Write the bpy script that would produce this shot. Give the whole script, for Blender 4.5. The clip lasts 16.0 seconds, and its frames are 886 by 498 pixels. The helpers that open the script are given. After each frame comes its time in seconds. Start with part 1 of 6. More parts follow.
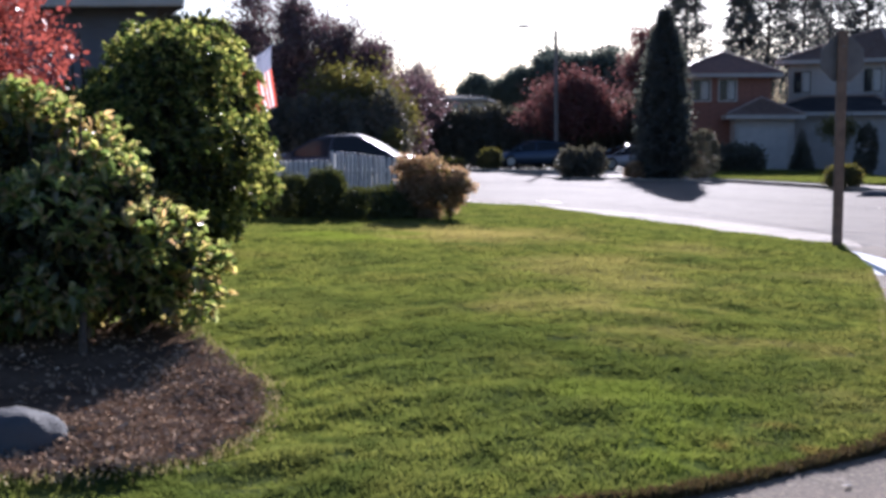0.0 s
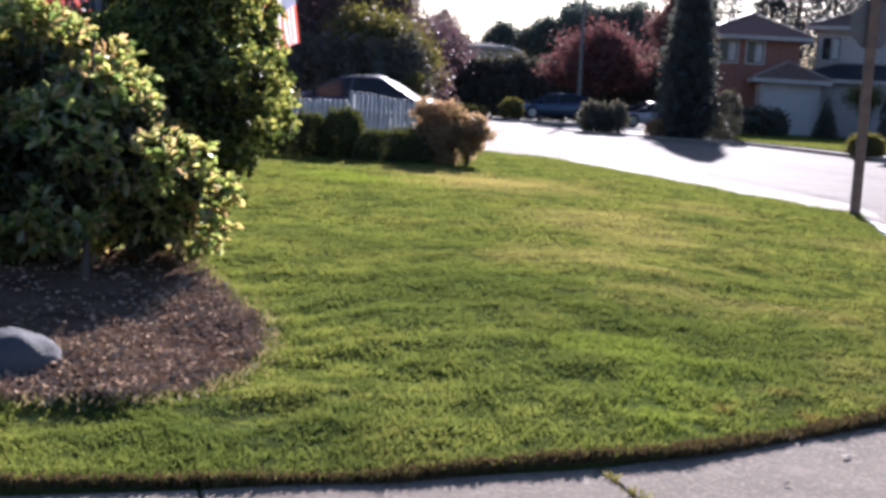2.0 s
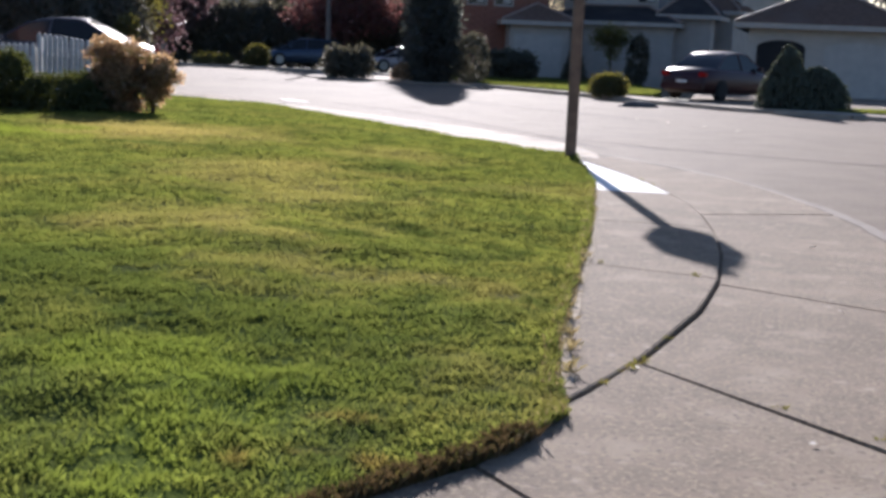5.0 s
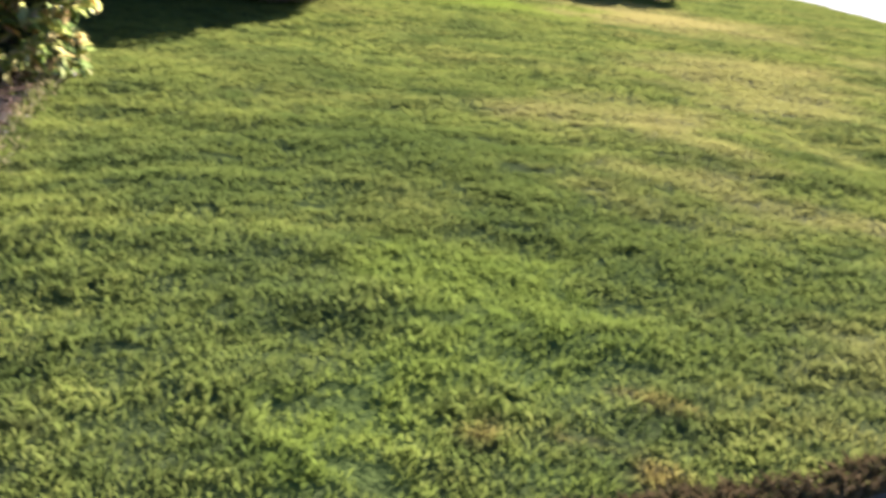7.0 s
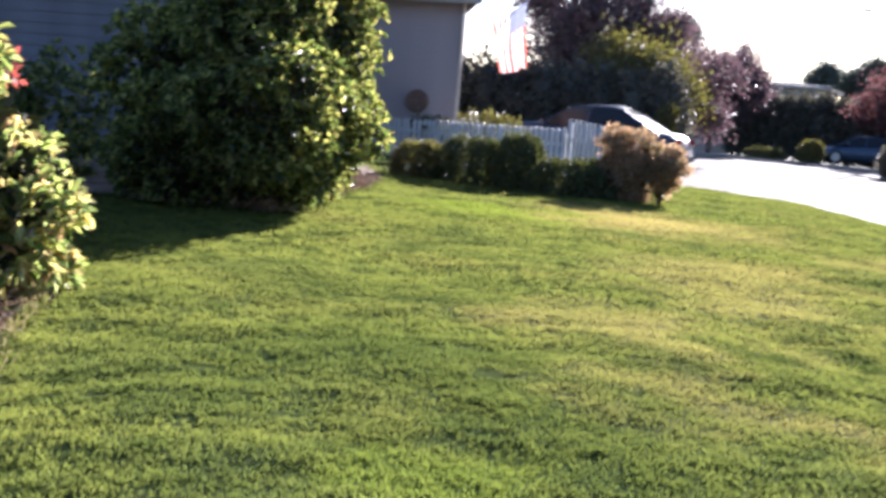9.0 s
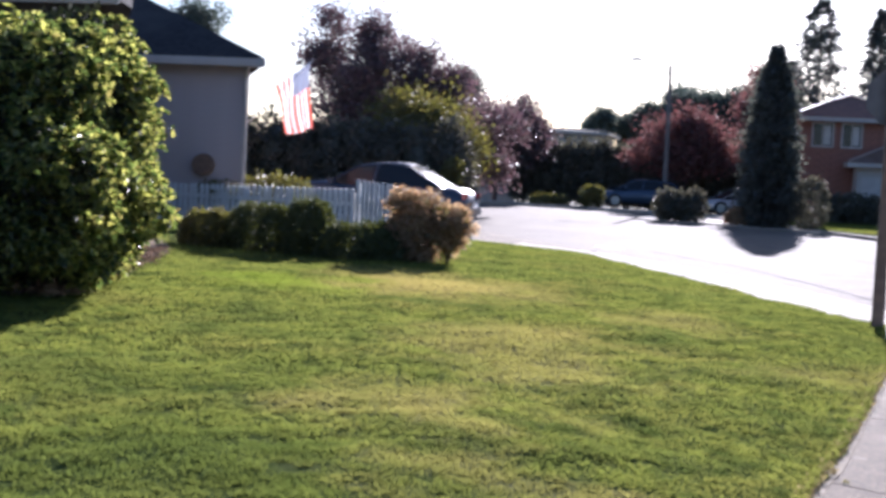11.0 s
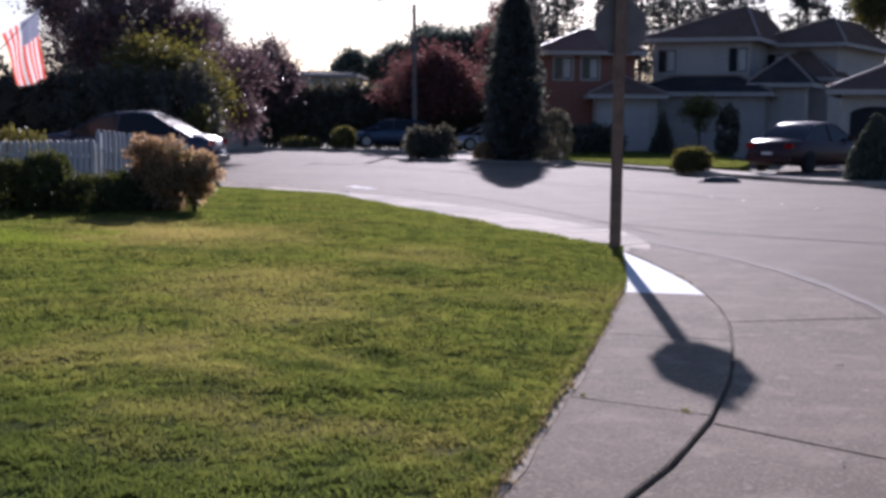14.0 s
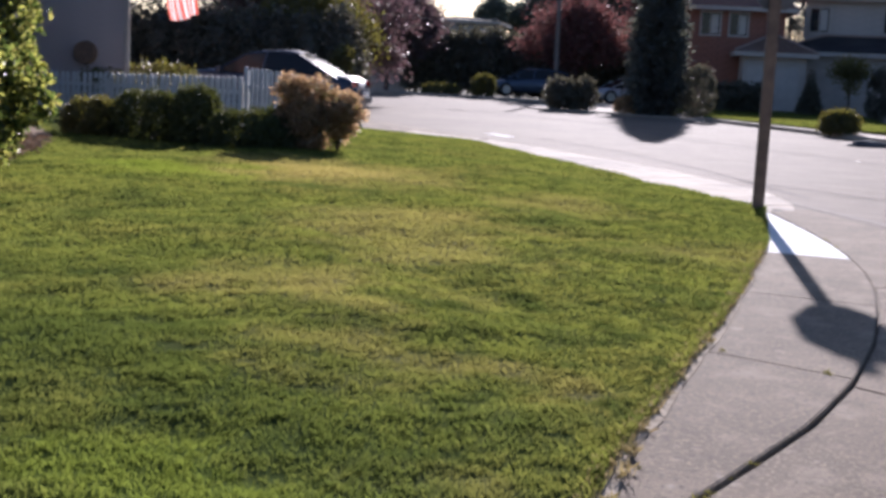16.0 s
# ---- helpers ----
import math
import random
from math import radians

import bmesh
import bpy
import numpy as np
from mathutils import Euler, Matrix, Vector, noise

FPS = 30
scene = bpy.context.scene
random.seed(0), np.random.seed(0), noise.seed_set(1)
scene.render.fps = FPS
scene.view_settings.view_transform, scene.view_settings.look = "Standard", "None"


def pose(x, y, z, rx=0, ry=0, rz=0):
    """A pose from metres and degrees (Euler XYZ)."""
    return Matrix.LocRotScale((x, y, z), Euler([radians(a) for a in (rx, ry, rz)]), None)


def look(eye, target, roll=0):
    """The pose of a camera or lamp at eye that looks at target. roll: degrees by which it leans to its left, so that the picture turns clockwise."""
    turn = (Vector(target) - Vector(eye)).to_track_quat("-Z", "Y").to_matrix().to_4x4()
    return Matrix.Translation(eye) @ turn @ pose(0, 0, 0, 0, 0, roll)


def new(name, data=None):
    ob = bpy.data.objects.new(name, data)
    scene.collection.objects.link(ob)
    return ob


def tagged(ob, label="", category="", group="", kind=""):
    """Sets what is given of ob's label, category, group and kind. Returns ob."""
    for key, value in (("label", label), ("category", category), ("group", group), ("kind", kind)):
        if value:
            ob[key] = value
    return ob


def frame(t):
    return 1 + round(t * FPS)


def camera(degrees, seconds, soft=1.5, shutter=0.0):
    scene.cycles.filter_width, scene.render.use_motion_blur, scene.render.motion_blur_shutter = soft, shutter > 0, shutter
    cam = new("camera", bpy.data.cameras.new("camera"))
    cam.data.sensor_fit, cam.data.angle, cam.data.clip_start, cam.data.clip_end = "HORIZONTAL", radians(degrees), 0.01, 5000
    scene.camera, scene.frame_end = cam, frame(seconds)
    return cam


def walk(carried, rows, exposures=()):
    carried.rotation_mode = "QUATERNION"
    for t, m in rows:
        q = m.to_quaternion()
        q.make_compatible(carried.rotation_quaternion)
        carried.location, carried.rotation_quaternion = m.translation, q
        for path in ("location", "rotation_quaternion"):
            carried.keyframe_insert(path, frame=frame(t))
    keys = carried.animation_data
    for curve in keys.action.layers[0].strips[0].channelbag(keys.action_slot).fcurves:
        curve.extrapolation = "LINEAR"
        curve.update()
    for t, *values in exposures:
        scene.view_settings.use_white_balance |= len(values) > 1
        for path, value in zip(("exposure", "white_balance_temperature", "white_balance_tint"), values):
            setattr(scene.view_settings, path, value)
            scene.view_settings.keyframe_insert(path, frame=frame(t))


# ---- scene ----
cam = camera(37.7, 16.0, soft=3.5, shutter=0.35)
PATH = [
    (0, (1.141, -1.471, 1.415), (0.911, 0.509, 1.247), 0.1),
    (0.5, (1.138, -1.483, 1.426), (0.864, 0.493, 1.283), -0.3),
    (1, (1.104, -1.477, 1.415), (0.805, 0.492, 1.229), 1.6),
    (1.5, (1.103, -1.453, 1.4), (0.837, 0.515, 1.162), 2.6),
    (2, (1.17, -1.362, 1.39), (0.92, 0.606, 1.141), 3.3),
    (2.5, (1.251, -1.161, 1.368), (1.053, 0.813, 1.111), 2.0),
    (3, (1.369, -0.715, 1.313), (1.422, 1.261, 1.011), 5.0),
    (3.5, (1.509, -0.405, 1.301), (1.638, 1.567, 0.992), 1.9),
    (3.7, (1.599, -0.246, 1.292), (1.726, 1.727, 0.989), 1.5),
    (5.8, (2.321, 1.348, 1.223), (2.315, 3.322, 0.899), 5.6),
    (6, (2.342, 1.478, 1.222), (2.288, 3.44, 0.839), 7.8),
    (6.5, (2.441, 1.768, 1.164), (2.1, 3.681, 0.692), 13.2),
    (7, (2.595, 1.837, 1.195), (1.911, 3.643, 0.674), 5.8),
    (7.4, (2.664, 1.762, 1.196), (1.799, 3.513, 0.765), 5.3),
    (7.5, (2.676, 1.753, 1.196), (1.778, 3.49, 0.777), 5.3),
    (8, (2.729, 1.756, 1.229), (1.799, 3.494, 0.888), 4.7),
    (8.5, (2.762, 1.76, 1.245), (1.885, 3.532, 0.949), 4.9),
    (8.7, (2.768, 1.74, 1.257), (1.952, 3.547, 0.993), 5.0),
    (10.8, (2.841, 1.576, 1.505), (2.351, 3.511, 1.367), 2.9),
    (11, (2.849, 1.572, 1.506), (2.406, 3.518, 1.379), 3.0),
    (11.5, (2.879, 1.572, 1.506), (2.521, 3.536, 1.39), 2.2),
    (12, (2.901, 1.576, 1.506), (2.634, 3.555, 1.387), 1.7),
    (12.5, (2.906, 1.561, 1.499), (2.702, 3.546, 1.364), 1.9),
    (13, (2.938, 1.586, 1.488), (2.801, 3.576, 1.351), 1.6),
    (13.5, (2.965, 1.631, 1.468), (2.888, 3.623, 1.299), 1.0),
    (14, (2.96, 1.627, 1.459), (2.887, 3.616, 1.258), 0.6),
    (14.5, (2.955, 1.647, 1.447), (2.869, 3.633, 1.223), 1.1),
    (15, (2.936, 1.612, 1.447), (2.802, 3.592, 1.196), 1.4),
    (15.5, (2.923, 1.561, 1.447), (2.713, 3.532, 1.182), 1.6),
    (16, (2.894, 1.553, 1.437), (2.623, 3.514, 1.153), 2.9),
]
EXPOSURES = [(0, 1.0), (0.5, 1.25), (1.0, 1.15), (1.5, 1.3), (2.0, 1.4), (2.5, 1.4), (3.0, 1.35), (3.5, 1.1), (6.0, 1.05), (7.0, 1.72), (8.0, 1.88), (8.5, 1.88), (11.0, 1.4), (11.5, 0.85), (12.0, 1.0), (12.5, 0.6), (13.0, 0.8), (13.5, 0.5), (14.0, 0.55), (14.5, 0.6), (15.0, 0.6), (16.0, 0.92)]
TINTS = [(0.2, 5500, 22), (0.8, 4950, 16), (1.2, 5350, 30), (2.2, 5600, 23), (2.8, 5750, 23), (6.3, 5850, 18), (8.7, 5560, 22), (11.2, 5450, 22), (11.6, 5400, 23), (12.2, 5900, 36), (12.7, 5250, 15), (13.2, 6000, 35), (13.7, 5750, 27), (15.2, 5600, 27), (16.0, 5750, 23)]
walk(cam, [(t, look(eye, target, roll)) for t, eye, target, roll in PATH], [(t, e, *next((k, g) for u, k, g in TINTS if t <= u)) for t, e in EXPOSURES])

# ---------------------------------------------------------------- light
SUN_EL = 19.8
world = bpy.data.worlds.new("sky")
scene.world = world
world.use_nodes = True
wn = world.node_tree.nodes
sky = wn.new("ShaderNodeTexSky")
sky.sky_type = 'NISHITA'
sky.sun_disc = False
sky.sun_elevation = radians(SUN_EL)
sky.sun_rotation = radians(0.7)
sky.dust_density = 0.7
sky.air_density = 1.0
sky.ozone_density = 3.0
wn["Background"].inputs["Strength"].default_value = 0.058
world.node_tree.links.new(sky.outputs["Color"], wn["Background"].inputs["Color"])

sun = new("sun", bpy.data.lights.new("sun", 'SUN'))
sun.data.energy = 5.0
sun.data.angle = radians(0.6)
sun.data.color = (1.0, 0.92, 0.81)
sun.matrix_world = look((0, 0, 0), (-0.019, -math.cos(radians(SUN_EL)), -math.sin(radians(SUN_EL))))


# ---------------------------------------------------------------- materials
def base_mat(name):
    m = bpy.data.materials.new(name)
    m.use_nodes = True
    nt = m.node_tree
    return m, nt, nt.nodes["Principled BSDF"]


def mixed(nt, fac, a, b):
    """Colour mix node; a, b are colours or sockets."""
    n = nt.nodes.new("ShaderNodeMix")
    n.data_type = 'RGBA'
    for sock, v in ((n.inputs[0], fac), (n.inputs[6], a), (n.inputs[7], b)):
        if hasattr(v, "is_linked"):
            nt.links.new(v, sock)
        elif isinstance(v, (int, float)):
            sock.default_value = v
        else:
            sock.default_value = (*v, 1)
    return n.outputs[2]


def noise_fac(nt, scale, detail=4, lo=0.35, hi=0.65, stretch=None):
    co = nt.nodes.new("ShaderNodeTexCoord")
    out = co.outputs["Object"]
    if stretch:
        mp = nt.nodes.new("ShaderNodeMapping")
        mp.inputs["Scale"].default_value = stretch
        nt.links.new(out, mp.inputs["Vector"])
        out = mp.outputs["Vector"]
    n = nt.nodes.new("ShaderNodeTexNoise")
    n.inputs["Scale"].default_value = scale
    n.inputs["Detail"].default_value = detail
    nt.links.new(out, n.inputs["Vector"])
    r = nt.nodes.new("ShaderNodeMapRange")
    r.inputs["From Min"].default_value, r.inputs["From Max"].default_value = lo, hi
    nt.links.new(n.outputs["Fac"], r.inputs["Value"])
    return r.outputs["Result"]


def bump(nt, bsdf, height, strength=0.3, dist=0.01):
    b = nt.nodes.new("ShaderNodeBump")
    b.inputs["Strength"].default_value = strength
    b.inputs["Distance"].default_value = dist
    nt.links.new(height, b.inputs["Height"])
    nt.links.new(b.outputs["Normal"], bsdf.inputs["Normal"])


def rough_mat(name, a, b, scale=4.0, rough=0.8, c=None, cscale=0.6, grain=60.0, gstr=0.3, metal=0.0, spec=0.5, vary=0.0, dist=0.005):
    """Two-scale mottled surface with fine relief."""
    m, nt, p = base_mat(name)
    col = mixed(nt, noise_fac(nt, scale), a, b)
    if c:
        col = mixed(nt, noise_fac(nt, cscale, 3, 0.45, 0.7), col, c)
    if vary:
        oi = nt.nodes.new("ShaderNodeObjectInfo")
        mr = nt.nodes.new("ShaderNodeMapRange")
        mr.inputs["To Min"].default_value, mr.inputs["To Max"].default_value = 1 - vary, 1 + vary
        nt.links.new(oi.outputs["Random"], mr.inputs["Value"])
        hs = nt.nodes.new("ShaderNodeHueSaturation")
        nt.links.new(mr.outputs["Result"], hs.inputs["Value"])
        nt.links.new(col, hs.inputs["Color"])
        col = hs.outputs["Color"]
    nt.links.new(col, p.inputs["Base Color"])
    p.inputs["Roughness"].default_value = rough
    p.inputs["Metallic"].default_value = metal
    p.inputs["Specular IOR Level"].default_value = spec
    if gstr:
        bump(nt, p, noise_fac(nt, grain, 5, 0.2, 0.8), gstr, dist)
    return m


def leaf_mat(name, cols, rough=0.45, trans=0.4, tcol=None, spec=0.5, patch=None, spots=False):
    """Leaf: colours vary leaf by leaf, light shines through. patch: (colour, scale, lo, hi) for dry areas."""
    m, nt, p = base_mat(name)
    geo = nt.nodes.new("ShaderNodeNewGeometry")
    ramp = nt.nodes.new("ShaderNodeValToRGB")
    els = ramp.color_ramp.elements
    for i, c in enumerate(cols):
        e = els[i] if i < 2 else els.new(1.0)
        e.color = (*c, 1)
    for i, e in enumerate(els):
        e.position = i / (len(cols) - 1)
    nt.links.new(geo.outputs["Random Per Island"], ramp.inputs["Fac"])
    col = ramp.outputs["Color"]
    if patch:
        for pc, ps, lo, hi in patch:
            col = mixed(nt, noise_fac(nt, ps, 3, lo, hi), col, pc)
    if spots:
        col = spotted(nt, col)
    nt.links.new(col, p.inputs["Base Color"])
    p.inputs["Roughness"].default_value = rough
    p.inputs["Specular IOR Level"].default_value = spec
    tr = nt.nodes.new("ShaderNodeBsdfTranslucent")
    g = nt.nodes.new("ShaderNodeMix")
    g.data_type, g.blend_type = 'RGBA', 'MULTIPLY'
    g.inputs[0].default_value = 1.0
    nt.links.new(col, g.inputs[6])
    g.inputs[7].default_value = (*(tcol or (2.4, 2.3, 0.9)), 1)
    nt.links.new(g.outputs[2], tr.inputs["Color"])
    mx = nt.nodes.new("ShaderNodeMixShader")
    mx.inputs[0].default_value = trans
    nt.links.new(p.outputs[0], mx.inputs[1])
    nt.links.new(tr.outputs[0], mx.inputs[2])
    nt.links.new(mx.outputs[0], nt.nodes["Material Output"].inputs["Surface"])
    return m


def glass_mat(name, col=(0.02, 0.025, 0.03), rough=0.05):
    m, nt, p = base_mat(name)
    p.inputs["Base Color"].default_value = (*col, 1)
    p.inputs["Roughness"].default_value = rough
    p.inputs["Specular IOR Level"].default_value = 0.3
    return m


def paint_mat(name, col, rough=0.35, metal=0.2, coat=0.25):
    m, nt, p = base_mat(name)
    c = mixed(nt, noise_fac(nt, 2.0), col, tuple(v * 0.85 for v in col))
    nt.links.new(c, p.inputs["Base Color"])
    p.inputs["Roughness"].default_value = rough
    p.inputs["Metallic"].default_value = metal
    p.inputs["Coat Weight"].default_value = coat
    p.inputs["Coat Roughness"].default_value = 0.08
    return m


M_EARTH = rough_mat("earth", (0.10, 0.085, 0.05), (0.07, 0.075, 0.035), 0.4, 0.95, (0.14, 0.12, 0.07), 0.05, 5, 0.2)


def concrete_mat():
    """Worn exposed-aggregate concrete: stains, pale and dark grit."""
    m, nt, p = base_mat("concrete")
    col = mixed(nt, noise_fac(nt, 3.0, 5), (0.255, 0.198, 0.147), (0.195, 0.152, 0.113))
    col = mixed(nt, noise_fac(nt, 0.7, 3, 0.45, 0.7), col, (0.165, 0.128, 0.095))
    col = mixed(nt, noise_fac(nt, 2.6, 7, 0.54, 0.7), col, (0.31, 0.25, 0.19))
    col = mixed(nt, noise_fac(nt, 11.0, 4, 0.62, 0.74), col, (0.36, 0.30, 0.235))
    col = mixed(nt, noise_fac(nt, 55.0, 2, 0.52, 0.68), col, (0.325, 0.266, 0.182))
    col = mixed(nt, noise_fac(nt, 38.0, 2, 0.56, 0.72), col, (0.13, 0.10, 0.085))
    nt.links.new(col, p.inputs["Base Color"])
    p.inputs["Roughness"].default_value = 0.9
    p.inputs["Specular IOR Level"].default_value = 0.15
    bump(nt, p, noise_fac(nt, 160, 5, 0.2, 0.8), 0.7, 0.005)
    return m


M_CONC = concrete_mat()
M_CURB = rough_mat("curb_concrete", (0.48, 0.405, 0.32), (0.39, 0.33, 0.265), 2.0, 0.85, (0.22, 0.19, 0.16), 0.5, 160, 0.5, spec=0.12)
M_ASPH = rough_mat("asphalt", (0.17, 0.132, 0.098), (0.138, 0.107, 0.08), 1.2, 0.85, (0.19, 0.15, 0.112), 0.12, 120, 0.6, spec=0.12, dist=0.006)
M_WHITEPATCH = rough_mat("white_patch", (0.85, 0.85, 0.83), (0.75, 0.74, 0.72), 6.0, 0.8, None, 1, 200, 0.15, spec=0.1)
# bed ground, its tone darkened to stand in for shade under the rhododendron
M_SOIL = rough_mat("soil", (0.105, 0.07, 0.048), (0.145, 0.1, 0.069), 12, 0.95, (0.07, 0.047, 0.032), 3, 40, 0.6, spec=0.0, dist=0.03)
M_MULCH = rough_mat("bark_mulch", (0.27, 0.195, 0.14), (0.35, 0.26, 0.19), 25, 0.95, (0.17, 0.115, 0.08), 3, 60, 0.8, spec=0.1, dist=0.02)
DRY = (0.30, 0.25, 0.13)
LUSH = (0.15, 0.20, 0.038)
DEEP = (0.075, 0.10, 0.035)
# dark green that also stands in for shade between upright blades
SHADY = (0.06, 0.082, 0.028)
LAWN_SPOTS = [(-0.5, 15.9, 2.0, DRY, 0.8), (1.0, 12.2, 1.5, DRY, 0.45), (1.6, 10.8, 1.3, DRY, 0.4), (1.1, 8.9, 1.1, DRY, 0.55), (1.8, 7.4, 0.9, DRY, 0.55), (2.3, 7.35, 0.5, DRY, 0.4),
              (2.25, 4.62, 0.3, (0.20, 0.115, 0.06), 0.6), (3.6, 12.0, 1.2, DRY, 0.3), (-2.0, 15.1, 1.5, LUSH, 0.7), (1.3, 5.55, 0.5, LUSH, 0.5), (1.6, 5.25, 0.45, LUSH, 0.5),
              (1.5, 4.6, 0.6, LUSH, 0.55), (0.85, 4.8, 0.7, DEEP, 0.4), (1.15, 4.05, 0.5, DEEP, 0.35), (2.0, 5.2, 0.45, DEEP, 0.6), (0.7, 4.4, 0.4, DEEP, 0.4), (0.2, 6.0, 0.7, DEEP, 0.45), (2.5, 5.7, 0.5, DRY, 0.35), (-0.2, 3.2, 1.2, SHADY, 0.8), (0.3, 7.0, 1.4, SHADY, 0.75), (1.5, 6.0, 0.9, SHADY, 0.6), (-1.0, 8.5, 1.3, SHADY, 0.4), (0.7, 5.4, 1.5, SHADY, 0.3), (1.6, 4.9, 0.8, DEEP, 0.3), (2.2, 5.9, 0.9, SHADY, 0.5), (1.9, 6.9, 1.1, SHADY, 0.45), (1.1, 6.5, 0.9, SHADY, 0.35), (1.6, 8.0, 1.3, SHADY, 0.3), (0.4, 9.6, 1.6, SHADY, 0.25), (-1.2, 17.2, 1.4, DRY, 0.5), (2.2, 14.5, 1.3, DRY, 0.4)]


def spotted(nt, col):
    """Dry, lush and dark green areas of the lawn, some painting in blade shade, each with its own place and ragged
    border.
    """
    co = nt.nodes.new("ShaderNodeTexCoord")
    nz = nt.nodes.new("ShaderNodeTexNoise")
    nz.inputs["Scale"].default_value, nz.inputs["Detail"].default_value = 1.6, 4
    nt.links.new(co.outputs["Object"], nz.inputs["Vector"])
    sc = nt.nodes.new("ShaderNodeVectorMath")
    sc.operation = 'MULTIPLY_ADD'
    sc.inputs[1].default_value, sc.inputs[2].default_value = (2.2, 2.2, 0), (-1.1, -1.1, 0)
    nt.links.new(nz.outputs["Color"], sc.inputs[0])
    ad = nt.nodes.new("ShaderNodeVectorMath")
    nt.links.new(co.outputs["Object"], ad.inputs[0])
    nt.links.new(sc.outputs[0], ad.inputs[1])
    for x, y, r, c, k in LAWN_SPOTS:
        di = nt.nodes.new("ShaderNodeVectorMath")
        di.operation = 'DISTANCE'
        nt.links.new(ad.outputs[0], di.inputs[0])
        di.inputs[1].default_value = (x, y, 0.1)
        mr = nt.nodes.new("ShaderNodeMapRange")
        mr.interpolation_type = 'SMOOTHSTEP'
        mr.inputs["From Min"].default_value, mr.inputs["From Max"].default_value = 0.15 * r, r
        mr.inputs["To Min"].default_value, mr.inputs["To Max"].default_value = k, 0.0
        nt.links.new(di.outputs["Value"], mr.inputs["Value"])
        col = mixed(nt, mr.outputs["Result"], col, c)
    return col


def turf_mat():
    m, nt, p = base_mat("turf")
    col = mixed(nt, noise_fac(nt, 3.5), (0.08, 0.10, 0.03), (0.105, 0.118, 0.038))
    col = mixed(nt, noise_fac(nt, 14.0, 3, 0.5, 0.75), col, (0.06, 0.072, 0.025))
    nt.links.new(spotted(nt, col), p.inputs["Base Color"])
    p.inputs["Roughness"].default_value = 0.95
    p.inputs["Specular IOR Level"].default_value = 0.0
    bump(nt, p, noise_fac(nt, 60, 5, 0.2, 0.8), 0.7, 0.02)
    return m


M_TURF = turf_mat()
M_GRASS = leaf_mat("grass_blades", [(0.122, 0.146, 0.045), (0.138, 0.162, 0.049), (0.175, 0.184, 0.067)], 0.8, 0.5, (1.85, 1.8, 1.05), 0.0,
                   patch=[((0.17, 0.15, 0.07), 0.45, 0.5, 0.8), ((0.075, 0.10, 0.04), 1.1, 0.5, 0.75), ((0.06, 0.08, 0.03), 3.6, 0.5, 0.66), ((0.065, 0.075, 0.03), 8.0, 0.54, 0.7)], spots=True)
M_DRY = leaf_mat("dry_grass", [(0.26, 0.20, 0.11), (0.38, 0.31, 0.19), (0.20, 0.18, 0.08)], 0.7, 0.35, (1.4, 1.35, 1.0))
M_RHODO = leaf_mat("rhododendron_leaf", [(0.07, 0.105, 0.05), (0.11, 0.15, 0.065), (0.16, 0.20, 0.085), (0.36, 0.37, 0.17), (0.33, 0.22, 0.18), (0.10, 0.14, 0.07), (0.42, 0.39, 0.30)], 0.3, 0.62, (2.6, 2.5, 1.3), 1.0)
# darker copy of the leaf colours that paints shade inside the bushes
M_INNERSHADE = leaf_mat("shaded_inner_leaf", [(0.035, 0.045, 0.022), (0.05, 0.06, 0.03), (0.06, 0.05, 0.035)], 0.7, 0.08, (1.2, 1.2, 0.8), 0.1)
M_LAUREL = leaf_mat("camellia_leaf", [(0.036, 0.053, 0.024), (0.05, 0.074, 0.034), (0.07, 0.098, 0.044), (0.18, 0.19, 0.085), (0.30, 0.31, 0.16), (0.10, 0.085, 0.055)], 0.43, 0.6, (2.6, 2.5, 1.1), 0.8)
M_BOX = leaf_mat("boxwood_leaf", [(0.055, 0.066, 0.034), (0.075, 0.088, 0.042), (0.10, 0.105, 0.052)], 0.7, 0.2, None, 0.2)
M_ORANGE = leaf_mat("barberry_leaf", [(0.19, 0.135, 0.085), (0.34, 0.235, 0.15), (0.50, 0.37, 0.27), (0.20, 0.19, 0.10)], 0.5, 0.5, (1.8, 1.6, 1.2))
M_RED = leaf_mat("japanese_maple_leaf", [(0.24, 0.07, 0.055), (0.32, 0.10, 0.075), (0.17, 0.055, 0.045)], 0.5, 0.45, (2.0, 1.5, 1.4))
M_MAPLE = leaf_mat("red_tree_leaf", [(0.18, 0.085, 0.08), (0.25, 0.105, 0.095), (0.14, 0.085, 0.08), (0.25, 0.16, 0.13)], 0.6, 0.32, (1.6, 1.4, 1.4), 0.25)
M_PLUM = leaf_mat("purple_plum_leaf", [(0.115, 0.085, 0.10), (0.16, 0.105, 0.115), (0.105, 0.11, 0.10), (0.19, 0.12, 0.12)], 0.5, 0.3, (1.8, 1.5, 1.5), 0.25)
M_OLIVE = leaf_mat("olive_tree_leaf", [(0.075, 0.08, 0.035), (0.12, 0.115, 0.05), (0.10, 0.085, 0.042)], 0.5, 0.35)
M_DARKHEDGE = leaf_mat("dark_hedge_leaf", [(0.085, 0.09, 0.07), (0.11, 0.11, 0.085), (0.125, 0.112, 0.092)], 0.6, 0.3, (1.6, 1.5, 1.2))
M_CONIFER = leaf_mat("conifer_needles", [(0.09, 0.10, 0.095), (0.115, 0.125, 0.115), (0.105, 0.10, 0.095)], 0.6, 0.4, (1.6, 1.6, 1.3))
